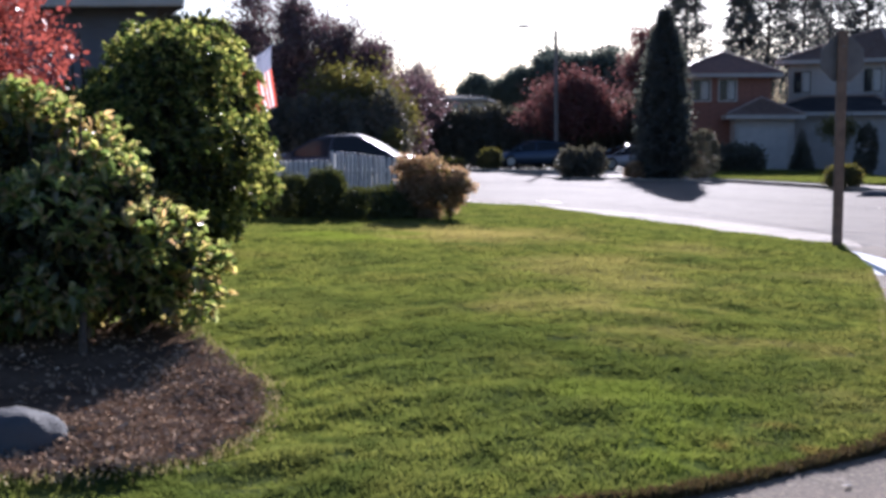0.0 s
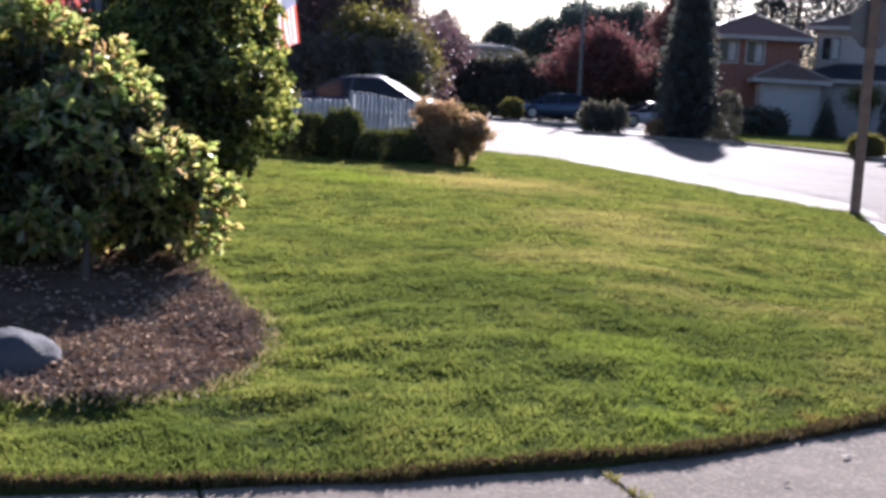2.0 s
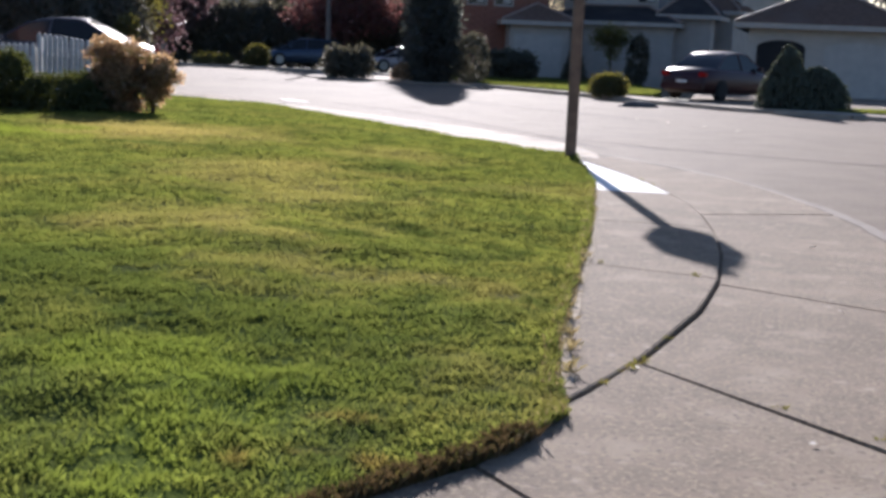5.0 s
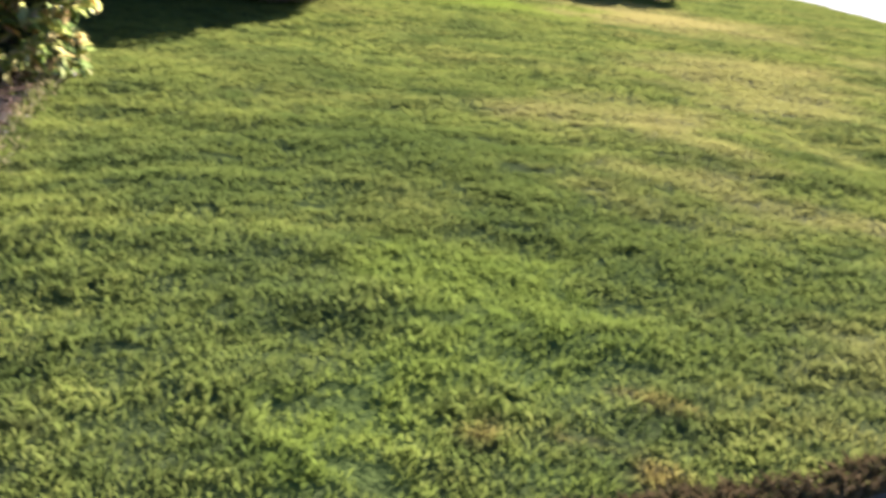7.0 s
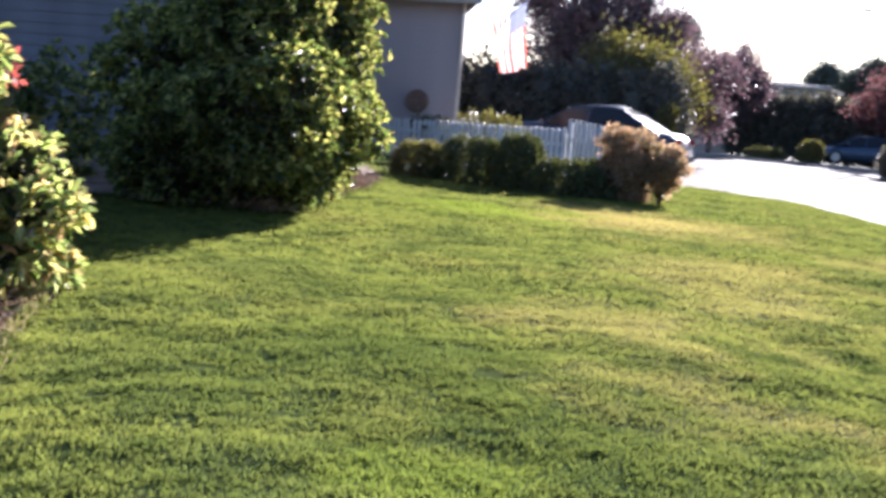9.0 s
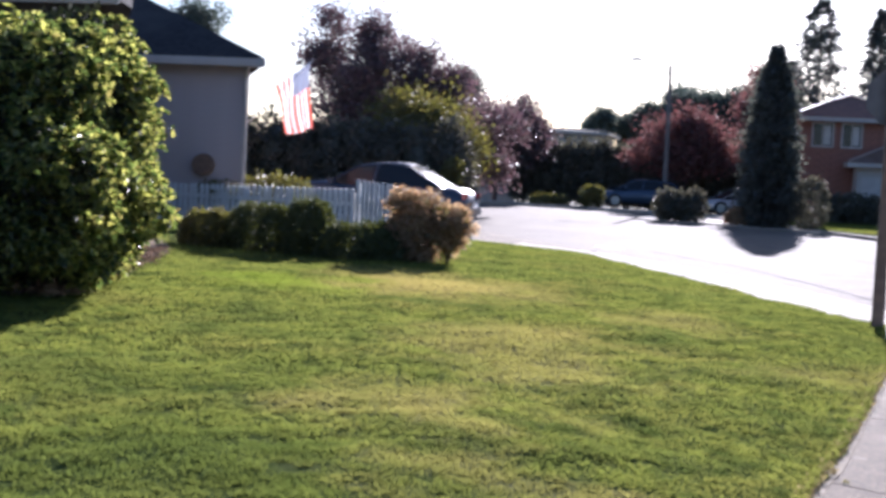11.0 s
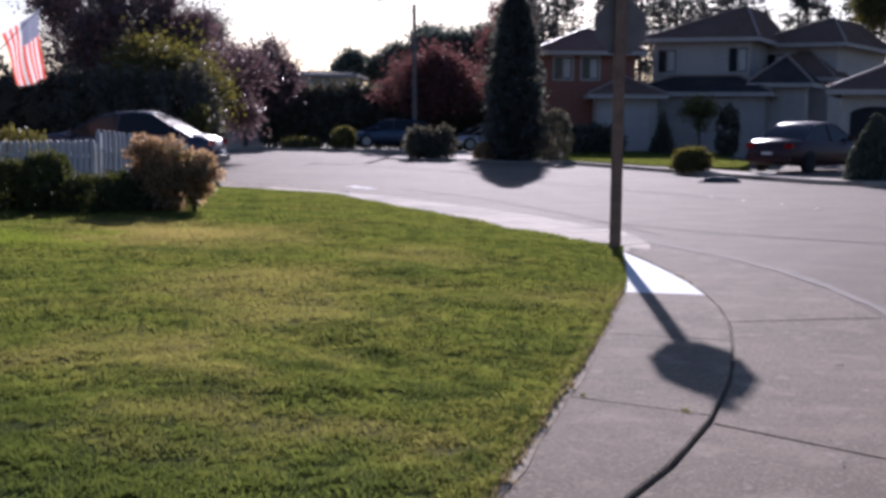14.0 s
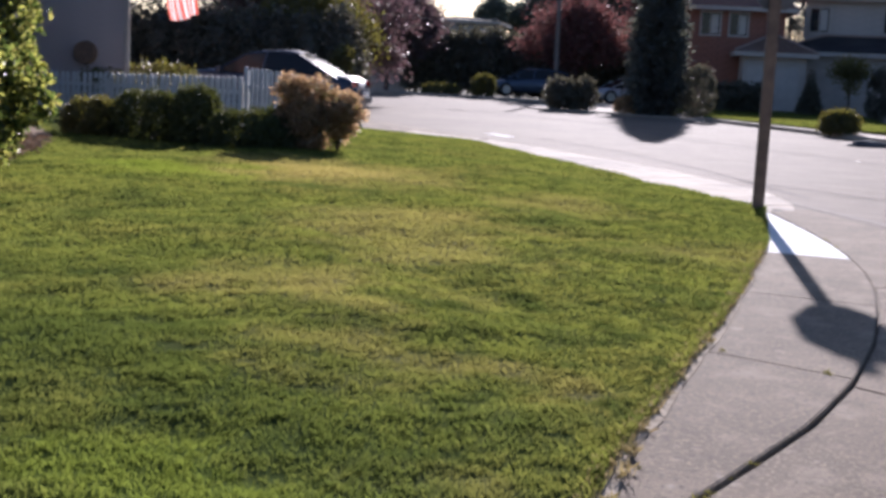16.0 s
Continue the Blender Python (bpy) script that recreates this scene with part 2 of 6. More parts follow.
M_PINE = leaf_mat("pine_needles", [(0.10, 0.115, 0.11), (0.13, 0.14, 0.125), (0.15, 0.125, 0.12)], 0.8, 0.3, (1.2, 1.2, 1.2), 0.1)
M_FARTREE = leaf_mat("far_tree_leaf", [(0.13, 0.16, 0.135), (0.16, 0.19, 0.15), (0.14, 0.15, 0.13)], 0.8, 0.4, (1.1, 1.1, 1.1), 0.1)
M_BARK = rough_mat("bark", (0.10, 0.07, 0.05), (0.06, 0.045, 0.035), 14, 0.9, None, 1, 40, 0.8, dist=0.02)
M_ROCK = rough_mat("granite_boulder", (0.066, 0.068, 0.075), (0.043, 0.045, 0.051), 6, 0.85, (0.085, 0.083, 0.085), 2.0, 70, 0.5, dist=0.01)
M_POST = rough_mat("weathered_post_wood", (0.24, 0.15, 0.10), (0.16, 0.10, 0.07), 8, 0.8, None, 1, 60, 0.5)
M_ALU = rough_mat("galvanised_aluminium", (0.20, 0.18, 0.165), (0.15, 0.135, 0.125), 5, 0.7, gstr=0.05, metal=0.2)
M_SIGNRED = rough_mat("sign_red", (0.45, 0.02, 0.025), (0.38, 0.02, 0.025), 5, 0.4, gstr=0)
M_WHITE = rough_mat("white_paint", (0.80, 0.79, 0.77), (0.68, 0.67, 0.66), 6, 0.6, (0.55, 0.54, 0.5), 1.5, 80, 0.15)
M_SIDING = rough_mat("grey_lap_siding", (0.55, 0.455, 0.42), (0.49, 0.405, 0.375), 2, 0.7, None, 1, 40, 0.15)
# wing wall boards, darker than the main wall's
M_DARKSIDING = rough_mat("dark_lap_siding", (0.17, 0.165, 0.18), (0.14, 0.135, 0.15), 2, 0.8, None, 1, 40, 0.15, spec=0.2)
M_TRIM = rough_mat("beige_trim", (0.55, 0.48, 0.42), (0.48, 0.42, 0.37), 3, 0.6, gstr=0.1)
M_SHINGLE = rough_mat("dark_roof_shingles", (0.055, 0.05, 0.05), (0.035, 0.032, 0.033), 9, 0.95, (0.07, 0.062, 0.058), 1, 30, 0.5, spec=0.12, dist=0.01)
M_BROWNROOF = rough_mat("brown_roof_shingles", (0.20, 0.125, 0.09), (0.14, 0.09, 0.068), 6, 0.95, (0.18, 0.125, 0.10), 0.6, 30, 0.5, spec=0.05, dist=0.01)
M_TILE = rough_mat("terracotta_roof", (0.30, 0.165, 0.12), (0.23, 0.13, 0.10), 6, 0.95, (0.20, 0.12, 0.10), 0.6, 30, 0.4, spec=0.05, dist=0.01)
M_CAP = rough_mat("ridge_cap", (0.36, 0.26, 0.20), (0.28, 0.20, 0.16), 4, 0.5, gstr=0.1)
M_CURTAIN = rough_mat("window_curtain", (0.55, 0.52, 0.46), (0.46, 0.44, 0.40), 3, 0.8, gstr=0.05)
M_TAN = rough_mat("tan_siding", (0.47, 0.42, 0.37), (0.40, 0.36, 0.32), 2, 0.75, None, 1, 30, 0.15)
M_CREAM = rough_mat("cream_stucco", (0.48, 0.43, 0.375), (0.41, 0.37, 0.325), 2, 0.8, None, 1, 40, 0.2)
M_BRICK = rough_mat("red_brick", (0.30, 0.13, 0.09), (0.22, 0.10, 0.07), 7, 0.85, None, 1, 30, 0.3)
M_GARAGE = rough_mat("garage_door_paint", (0.48, 0.45, 0.41), (0.42, 0.39, 0.36), 3, 0.6, gstr=0.05)
# flat dark colour that stands in for unlit space behind windows and doorways
M_DARKIN = rough_mat("interior_shade", (0.02, 0.02, 0.022), (0.015, 0.015, 0.017), 3, 0.9, gstr=0)
M_GLASS = glass_mat("window_glass")
M_CARGLASS = glass_mat("car_glass", (0.012, 0.014, 0.017), 0.12)
M_NAVY = paint_mat("navy_car_paint", (0.025, 0.038, 0.07), 0.42, 0.0, 0.12)
M_BLUECAR = paint_mat("blue_car_paint", (0.055, 0.08, 0.125))
M_MAROON = paint_mat("maroon_car_paint", (0.036, 0.006, 0.009), 0.45, 0.0, 0.06)
M_WHITECAR = paint_mat("silver_car_paint", (0.42, 0.42, 0.43), 0.35, 0.2)
M_TYRE = rough_mat("tyre_rubber", (0.02, 0.02, 0.02), (0.03, 0.03, 0.03), 10, 0.9, gstr=0)
M_RIM = rough_mat("alloy_rim", (0.5, 0.5, 0.5), (0.4, 0.4, 0.4), 5, 0.3, gstr=0, metal=0.9)
M_LAMPRED = paint_mat("tail_light", (0.35, 0.01, 0.01), 0.15, 0.0)
M_LAMPCLEAR = paint_mat("headlight", (0.7, 0.7, 0.7), 0.1, 0.5)
M_LAMPPOLE = rough_mat("weathered_pole_wood", (0.2, 0.17, 0.15), (0.15, 0.13, 0.115), 6, 0.9, gstr=0.3)
M_FLAGRED = leaf_mat("flag_red_cloth", [(0.52, 0.10, 0.07), (0.50, 0.11, 0.08)], 0.8, 0.5, (1.8, 1.6, 1.5), 0.1)
M_FLAGWHITE = leaf_mat("flag_white_cloth", [(0.75, 0.74, 0.72), (0.75, 0.73, 0.72)], 0.8, 0.5, (1.1, 1.1, 1.1), 0.1)
M_FLAGBLUE = leaf_mat("flag_blue_cloth", [(0.30, 0.32, 0.38), (0.30, 0.32, 0.38)], 0.8, 0.3, (1.3, 1.3, 1.4), 0.1)
M_THATCH = leaf_mat("thatch", [(0.10, 0.07, 0.036), (0.15, 0.105, 0.055), (0.08, 0.075, 0.03)], 0.9, 0.25, (1.3, 1.25, 1.0), 0.1)
M_WEED = leaf_mat("joint_weed", [(0.20, 0.18, 0.085), (0.14, 0.14, 0.06), (0.26, 0.21, 0.12)], 0.6, 0.3)
M_FALLEN = leaf_mat("fallen_leaf", [(0.45, 0.38, 0.30), (0.36, 0.26, 0.16), (0.55, 0.5, 0.42)], 0.6, 0.2, (1.2, 1.1, 1.0))
M_CHIP = leaf_mat("bark_chip", [(0.27, 0.175, 0.112), (0.37, 0.25, 0.165), (0.48, 0.355, 0.25), (0.30, 0.195, 0.125), (0.42, 0.295, 0.20)], 0.9, 0.05, (1, 1, 1), 0.0)
M_STREAK = rough_mat("tar_crack_fill", (0.095, 0.083, 0.077), (0.115, 0.10, 0.092), 6, 0.95, spec=0.15, gstr=0.1)


# ---------------------------------------------------------------- build helpers
def thing(name, label, category, group="", kind="", at=(0, 0, 0), rz=0.0):
    ob = new(name)
    ob.empty_display_size = 0.2
    ob.matrix_world = pose(*at, 0, 0, rz)
    return tagged(ob, label, category, group, kind)


def obj(name, bm, mat, smooth=False):
    me = bpy.data.meshes.new(name)
    bm.to_mesh(me)
    bm.free()
    me.materials.append(mat)
    if smooth:
        for f in me.polygons:
            f.use_smooth = True
    return new(name, me)


def part(name, bm, mat, parent, label="", smooth=False):
    ob = obj(name, bm, mat, smooth)
    ob.parent = parent
    if label:
        ob["label"] = label
    return ob


def np_mesh(name, verts, faces, mat, mat_index=None, smooth=False):
    """Mesh from an (n, 3) and an (m, 3 or 4) array."""
    me = bpy.data.meshes.new(name)
    k = faces.shape[1]
    me.vertices.add(len(verts))
    me.vertices.foreach_set("co", np.asarray(verts, np.float32).ravel())
    me.loops.add(faces.size)
    me.loops.foreach_set("vertex_index", faces.astype(np.int32).ravel())
    me.polygons.add(len(faces))
    me.polygons.foreach_set("loop_start", np.arange(0, faces.size, k, dtype=np.int32))
    me.polygons.foreach_set("loop_total", np.full(len(faces), k, np.int32))
    for m in (mat if isinstance(mat, list) else [mat]):
        me.materials.append(m)
    if mat_index is not None:
        me.polygons.foreach_set("material_index", mat_index.astype(np.int32))
    if smooth:
        me.polygons.foreach_set("use_smooth", np.ones(len(faces), bool))
    me.update(calc_edges=True)
    me.validate()
    return new(name, me)


def np_part(name, verts, faces, mat, parent, label="", **kw):
    ob = np_mesh(name, verts, faces, mat, **kw)
    ob.parent = parent
    if label:
        ob["label"] = label
    return ob


def box(bm, lo, hi, bevel=0.0, m=None):
    """Axis box between two corners added to bm."""
    c = [(a + b) / 2 for a, b in zip(lo, hi)]
    s = [abs(b - a) for a, b in zip(lo, hi)]
    r = bmesh.ops.create_cube(bm, size=1.0, matrix=Matrix.Translation(c) @ Matrix.Diagonal((*s, 1)))
    if bevel:
        es = list({e for v in r["verts"] for e in v.link_edges})
        out = bmesh.ops.bevel(bm, geom=es, offset=bevel, segments=2, affect='EDGES')
        vs = list({v for f in out["faces"] for v in f.verts} | {v for v in r["verts"] if v.is_valid})
    else:
        vs = r["verts"]
    if m is not None:
        bmesh.ops.transform(bm, matrix=m, verts=vs)
    return vs


def boxed(lo, hi, bevel=0.0, m=None):
    bm = bmesh.new()
    box(bm, lo, hi, bevel, m)
    return bm


def prism(poly, z0, z1, bevel=0.0):
    """Upright prism over a polygon. z1 may be a function of (x, y)."""
    bm = bmesh.new()
    zt = z1 if callable(z1) else (lambda x, y: z1)
    top = [bm.verts.new((x, y, zt(x, y))) for x, y in poly]
    bot = [bm.verts.new((x, y, z0)) for x, y in poly]
    n = len(poly)
    bm.faces.new(top)
    bm.faces.new(bot[::-1])
    for i in range(n):
        bm.faces.new((top[i], bot[i], bot[(i + 1) % n], top[(i + 1) % n]))
    bmesh.ops.recalc_face_normals(bm, faces=bm.faces)
    if bevel:
        es = [e for e in bm.edges if all(v in top for v in e.verts)]
        bmesh.ops.bevel(bm, geom=es, offset=bevel, segments=2, affect='EDGES')
    return bm


def tube(bm, pts, radii, seg=8):
    """Tapered tube along points."""
    rings = []
    pts = [Vector(p) for p in pts]
    for i, p in enumerate(pts):
        d = (pts[min(i + 1, len(pts) - 1)] - pts[max(i - 1, 0)]).normalized()
        q = d.to_track_quat('Z', 'Y')
        rings.append([bm.verts.new(p + q @ Vector((math.cos(a) * radii[i], math.sin(a) * radii[i], 0)))
                      for a in [2 * math.pi * k / seg for k in range(seg)]])
    for a, b in zip(rings, rings[1:]):
        for k in range(seg):
            bm.faces.new((a[k], a[(k + 1) % seg], b[(k + 1) % seg], b[k]))
    bm.faces.new(rings[0][::-1])
    bm.faces.new(rings[-1])


def tubed(pts, radii, seg=8):
    bm = bmesh.new()
    tube(bm, pts, radii, seg)
    return bm


def unit(v):
    return v / np.maximum(np.linalg.norm(v, axis=-1, keepdims=True), 1e-9)


def leaf_quads(rng, base, axis, length, width, droop=0.25, full=False, up=0.0):
    """Folded leaves: each a pair of quads from base along axis. Arrays in, (verts, faces) out."""
    n = len(base)
    axis = unit(axis)
    ref = unit(rng.normal(size=(n, 3)) + np.array([0, 0, up]))
    side = unit(np.cross(axis, ref))
    nor = np.cross(side, axis)
    L = np.broadcast_to(length, (n,))[:, None]
    W = np.broadcast_to(width, (n,))[:, None]
    mid = base + axis * L * 0.5 + nor * L * droop * 0.25
    tip = base + axis * L - nor * L * droop * 0.5
    left, right = mid - side * W * 0.5 + nor * W * 0.18, mid + side * W * 0.5 + nor * W * 0.18
    if full:
        l1, l2 = base + axis * L * 0.28 - side * W * 0.42 + nor * W * 0.16, mid + axis * L * 0.2 - side * W * 0.46 + nor * W * 0.14
        r1, r2 = base + axis * L * 0.28 + side * W * 0.42 + nor * W * 0.16, mid + axis * L * 0.2 + side * W * 0.46 + nor * W * 0.14
        verts = np.stack([base, l1, l2, tip, r2, r1], 1).reshape(-1, 3)
        k = 6 * np.arange(n)[:, None]
        return verts, np.concatenate([k + [0, 1, 2, 3], k + [0, 3, 4, 5]])
    verts = np.stack([base, left, tip, right], 1).reshape(-1, 3)
    faces = np.arange(4 * n).reshape(n, 4)
    return verts, faces


def blob_points(rng, n, blobs, inner=0.75, zmin=0.05):
    """Points in the outer shell of a union of ellipsoids (cx, cy, cz, rx, ry, rz), with outward directions."""
    blobs = np.array(blobs, float)
    w = blobs[:, 3] * blobs[:, 4] + blobs[:, 4] * blobs[:, 5]
    out_p, out_d = [], []
    got = 0
    while got < n:
        k = rng.choice(len(blobs), size=n, p=w / w.sum())
        d = unit(rng.normal(size=(n, 3)))
        bump_ = 1 + 0.12 * np.sin(d[:, 0] * 7 + k * 1.7) * np.cos(d[:, 2] * 6 + k) + 0.08 * np.sin(d[:, 1] * 11 + k * 2.3)
        r = (inner + (1 - inner) * rng.random(n) ** 0.6) * bump_
        p = blobs[k, :3] + d * r[:, None] * blobs[k, 3:]
        inside = np.zeros(n, bool)
        for j, b in enumerate(blobs):
            q = (p - b[:3]) / b[3:]
            inside |= ((q ** 2).sum(1) < (inner * 0.92) ** 2) & (k != j)
        ok = (~inside) & (p[:, 2] > zmin)
        out_p.append(p[ok])
        out_d.append(unit(d[ok] / blobs[k[ok], 3:]))
        got += ok.sum()
    return np.concatenate(out_p)[:n], np.concatenate(out_d)[:n]


def rosettes(rng, p, d, leaves, length, width, spread=1.1):
    """Whorls of leaves round shoot tips at p with direction d."""
    n = len(p)
    base = np.repeat(p, leaves, 0)
    ax = np.repeat(unit(d + 0.35 * rng.normal(size=d.shape) + np.array([0, 0, 0.35])), leaves, 0)
    ref = unit(rng.normal(size=ax.shape))
    u = unit(np.cross(ax, ref))
    tilt = spread * (0.6 + 0.6 * rng.random(len(ax)))[:, None]
    way = ax * np.cos(tilt) + u * np.sin(tilt)
    ln = length * (0.65 + 0.6 * rng.random(len(ax)))
    return leaf_quads(rng, base - 0.02 * ax, way, ln, ln * width / length, full=True, up=2.2)


def scatter_leaves(rng, p, d, length, width, loose=0.9):
    way = unit(d + loose * rng.normal(size=d.shape))
    ln = length * (0.6 + 0.8 * rng.random(len(p)))
    return leaf_quads(rng, p, way, ln, ln * width / length)


def joined(*pairs):
    vs, fs, o = [], [], 0
    for v, f in pairs:
        vs.append(v)
        fs.append(f + o)
        o += len(v)
    return np.concatenate(vs), np.concatenate(fs)


def limbs(rng, base, height, reach, n, r0):
    """Trunk stems that branch towards the crown."""
    b = Vector(base)
    out = []
    for i in range(n):
        a = 2 * math.pi * (i + rng.random() * 0.6) / n
        h = height * (0.6 + 0.4 * rng.random())
        e = b + Vector((math.cos(a) * reach * rng.random(), math.sin(a) * reach * rng.random(), h))
        m1 = b.lerp(e, 0.35) + Vector((math.cos(a), math.sin(a), 0)) * reach * 0.12
        m2 = b.lerp(e, 0.7) + Vector((math.cos(a + 0.8), math.sin(a + 0.8), 0)) * reach * 0.1
        out.append(tubed([b, m1, m2, e], [r0, r0 * 0.7, r0 * 0.45, r0 * 0.15], 6))
    return out


# ---------------------------------------------------------------- the ground
LAWN_EDGE = [(-9.0, -0.5), (-6.0, 0.55), (-4.0, 1.3), (-2.0, 2.05), (-0.54, 2.7), (0.38, 3.06), (0.86, 3.37), (1.48, 3.74), (1.96, 4.2), (2.5, 4.72),
             (2.76, 5.15), (2.79, 5.55), (2.88, 6.25), (3.025, 6.95), (3.245, 8.1), (3.34, 8.6), (3.485, 9.3), (3.75, 10.8), (3.87, 11.6), (4.12, 13.05), (4.3, 15.0), (4.42, 16.3), (4.15, 16.93), (3.88, 17.9), (3.55, 18.68),
             (3.2, 19.12), (2.8, 20.3), (2.34, 21.31), (1.9, 22.2), (1.33, 23.35), (0.75, 24.6), (0.1, 26.05), (-0.57, 26.7), (-1.15, 27.1), (-2.2, 27.7)]
EX = np.array([p[0] for p in LAWN_EDGE])
EY = np.array([p[1] for p in LAWN_EDGE])


def edge_x(y):
    """The lawn's street-side border."""
    return np.interp(y, EY, EX)


def edge_dist(x, y):
    p = np.stack([np.ravel(x), np.ravel(y)], -1)
    best = np.full(len(p), 99.0)
    for (ax, ay), (bx, by) in zip(LAWN_EDGE, LAWN_EDGE[1:]):
        d = np.array([bx - ax, by - ay])
        t = np.clip(((p - (ax, ay)) @ d) / (d @ d), 0, 1)
        q = np.array([ax, ay]) + t[:, None] * d
        best = np.minimum(best, np.linalg.norm(p - q, axis=1))
    return best.reshape(np.shape(x))


def lumps(x, y):
    """Small uneven hummocks of the turf."""
    z = 0.0
    for k, (f, a) in enumerate(((5.3, 0.3), (7.1, 1.9), (8.9, 4.1), (11.3, 2.6), (13.9, 5.2), (6.1, 3.5))):
        z = z + np.sin(f * (x * math.cos(a) + y * math.sin(a)) + 1.7 * np.sin(2.3 * x * math.sin(a) + 1.9 * y * math.cos(a) + k))
    return 0.0058 * z * (0.45 + 0.65 / (1 + np.exp((y - 6.6) * 1.3)))


def lawn_z(x, y):
    """The lawn's gentle crown."""
    e = edge_dist(x, y)
    z = 0.005 - 0.012 * np.clip((5.6 - y) / 1.2, 0, 1) - 0.009 * np.clip((x - 1.5) / 0.8, 0, 1) * np.clip((6.2 - y) / 1.0, 0, 1) + 0.16 * (1 - np.exp(-e / 3.0))
    z = z - 0.03 * np.clip(y - 16.8, 0, 1) * np.exp(-e / 0.5) - 0.085 * np.exp(-((x + 1.1) / 1.5) ** 2 - ((y - 5.3) / 1.5) ** 2) - 0.07 * np.exp(-((x + 2.9) / 1.5) ** 2 - ((y - 9.2) / 2.2) ** 2)
    return z + lumps(x, y) * np.minimum(e * 2, 1) + 0.012 * np.sin(x * 2.1 + 1.3 * np.sin(y * 1.3)) * np.minimum(e, 1) + 0.008 * np.sin(y * 3.7 + x)


ground = obj("ground", prism([(-1500, -1500), (1500, -1500), (1500, 1500), (-1500, 1500)], -0.6, -0.2), M_EARTH)
tagged(ground, "dry earth and grass reaching the horizon", "ground", kind="structure")

# the street
ROAD_NEAR = [(-60, 47), (-30, 36.5), (-12, 35.0), (-3.4, 33.5), (-1.2, 30.2), (0.1, 28.2), (1.05, 26.9), (2.2, 24.6), (3.3, 21.6), (4.05, 19.2), (4.75, 17.4), (5.5, 15.7),
             (5.9, 14.5), (6.06, 13.0), (6.02, 11.5), (5.85, 9.8), (5.5, 8.0), (4.9, 5.8), (3.9, 2.8), (2.4, 0.0), (-3.0, -8.0), (-12, -26)]
ROAD_FAR = [(14, -26), (24, 4), (27, 16), (23, 24), (18, 29.5), (13.5, 32.3), (11, 34.5), (9.4, 37.5), (8.0, 41.0), (5.2, 47.2), (3.2, 53.0), (0.5, 58.6), (-4, 60.0), (-12, 61.5), (-30, 64), (-60, 72)]
road = obj("road", prism(ROAD_NEAR + ROAD_FAR, -0.3, -0.10), M_ASPH)
tagged(road, "sun-glared grey asphalt street curving past the lawn", "road", kind="structure")

# neighbour's concrete drive
drive = obj("driveway", prism([(-12, 28.4), (-2.6, 28.4), (-2.2, 27.8), (-1.75, 29.25), (-0.3, 28.15), (0.02, 28.25), (-1.25, 30.15), (-3.45, 33.4), (-12, 34.9)], -0.3, lambda x, y: 0.06 if x < -2.7 and y < 33 else -0.07), M_CONC)
tagged(drive, "pale concrete driveway behind the picket fence", "driveway", kind="structure")


def strip(name, inner, outer, z0, z1, mat, label, category):
    """A row of separate pieces between two lines of equal length."""
    root = thing(name, label, category, kind="structure")
    for (a, b), (c, d) in zip(zip(inner, inner[1:]), zip(outer, outer[1:])):
        def sh(p, q, f):
            return (p[0] + (q[0] - p[0]) * f, p[1] + (q[1] - p[1]) * f)
        part("curb_stone", prism([sh(a, b, 0.004), sh(a, b, 0.996), sh(c, d, 0.996), sh(c, d, 0.004)], z0, z1, 0.012), mat, root)
    return root


K_IN = [(4.46, 16.5), (4.2, 16.95), (3.92, 17.92), (3.6, 18.7), (3.24, 19.15), (2.84, 20.33), (2.38, 21.34), (1.94, 22.23), (1.37, 23.38), (0.79, 24.63), (0.14, 26.08), (-0.55, 26.75), (-1.13, 27.15), (-2.2, 27.75)]
K_OUT = [(4.85, 16.85), (4.92, 17.7), (4.86, 18.6), (4.75, 19.4), (4.5, 20.0), (4.04, 21.09), (3.68, 21.98), (3.23, 22.85), (2.6, 23.95), (1.9, 25.05), (1.14, 26.25), (0.4, 27.3), (-0.2, 28.0), (-1.7, 29.3)]
strip("curb", K_IN, K_OUT, -0.25, -0.055, M_CURB, "pale sunlit concrete curb along the lawn", "curb")

# kerb and walk on the far side
F_IN = [(24.5, 24.2), (18.2, 29.9), (13.7, 32.7), (11.2, 34.8), (9.6, 37.7), (8.2, 41.2), (5.4, 47.4), (3.4, 53.2), (0.6, 58.9), (-4, 60.3), (-12, 61.8)]
F_OUT = [(26.0, 25.4), (19.2, 31.2), (14.5, 34.0), (12.2, 35.8), (10.8, 38.3), (9.4, 41.8), (6.6, 48.0), (4.6, 53.8), (1.4, 60.2), (-4, 61.8), (-12, 63.3)]
strip("far_curb", F_IN, F_OUT, -0.25, 0.0, M_CURB, "pale concrete curb and walk across the street", "curb")

# pavement slabs by the lawn
M_JOINT = rough_mat("joint_dirt", (0.11, 0.088, 0.062), (0.07, 0.055, 0.04), 9, 0.95, (0.16, 0.13, 0.09), 2.0, 60, 0.6, dist=0.01)
pavement = thing("pavement", "worn grey concrete pavement with dark joints", "pavement", kind="structure")
bed = part("joint_bed", prism([(-9.6, -0.9), (-0.5, 2.4), (2.3, 4.3), (2.8, 5.2), (3.2, 8), (4.2, 14), (4.6, 16.9), (5.45, 15.65), (5.85, 14.5), (6.0, 13), (5.97, 11.5), (5.8, 9.8), (5.45, 8),
                               (4.85, 5.8), (3.85, 2.8), (2.55, -0.6), (-1.0, -8.9), (-5, -8)], -0.25, -0.037), M_JOINT, pavement)

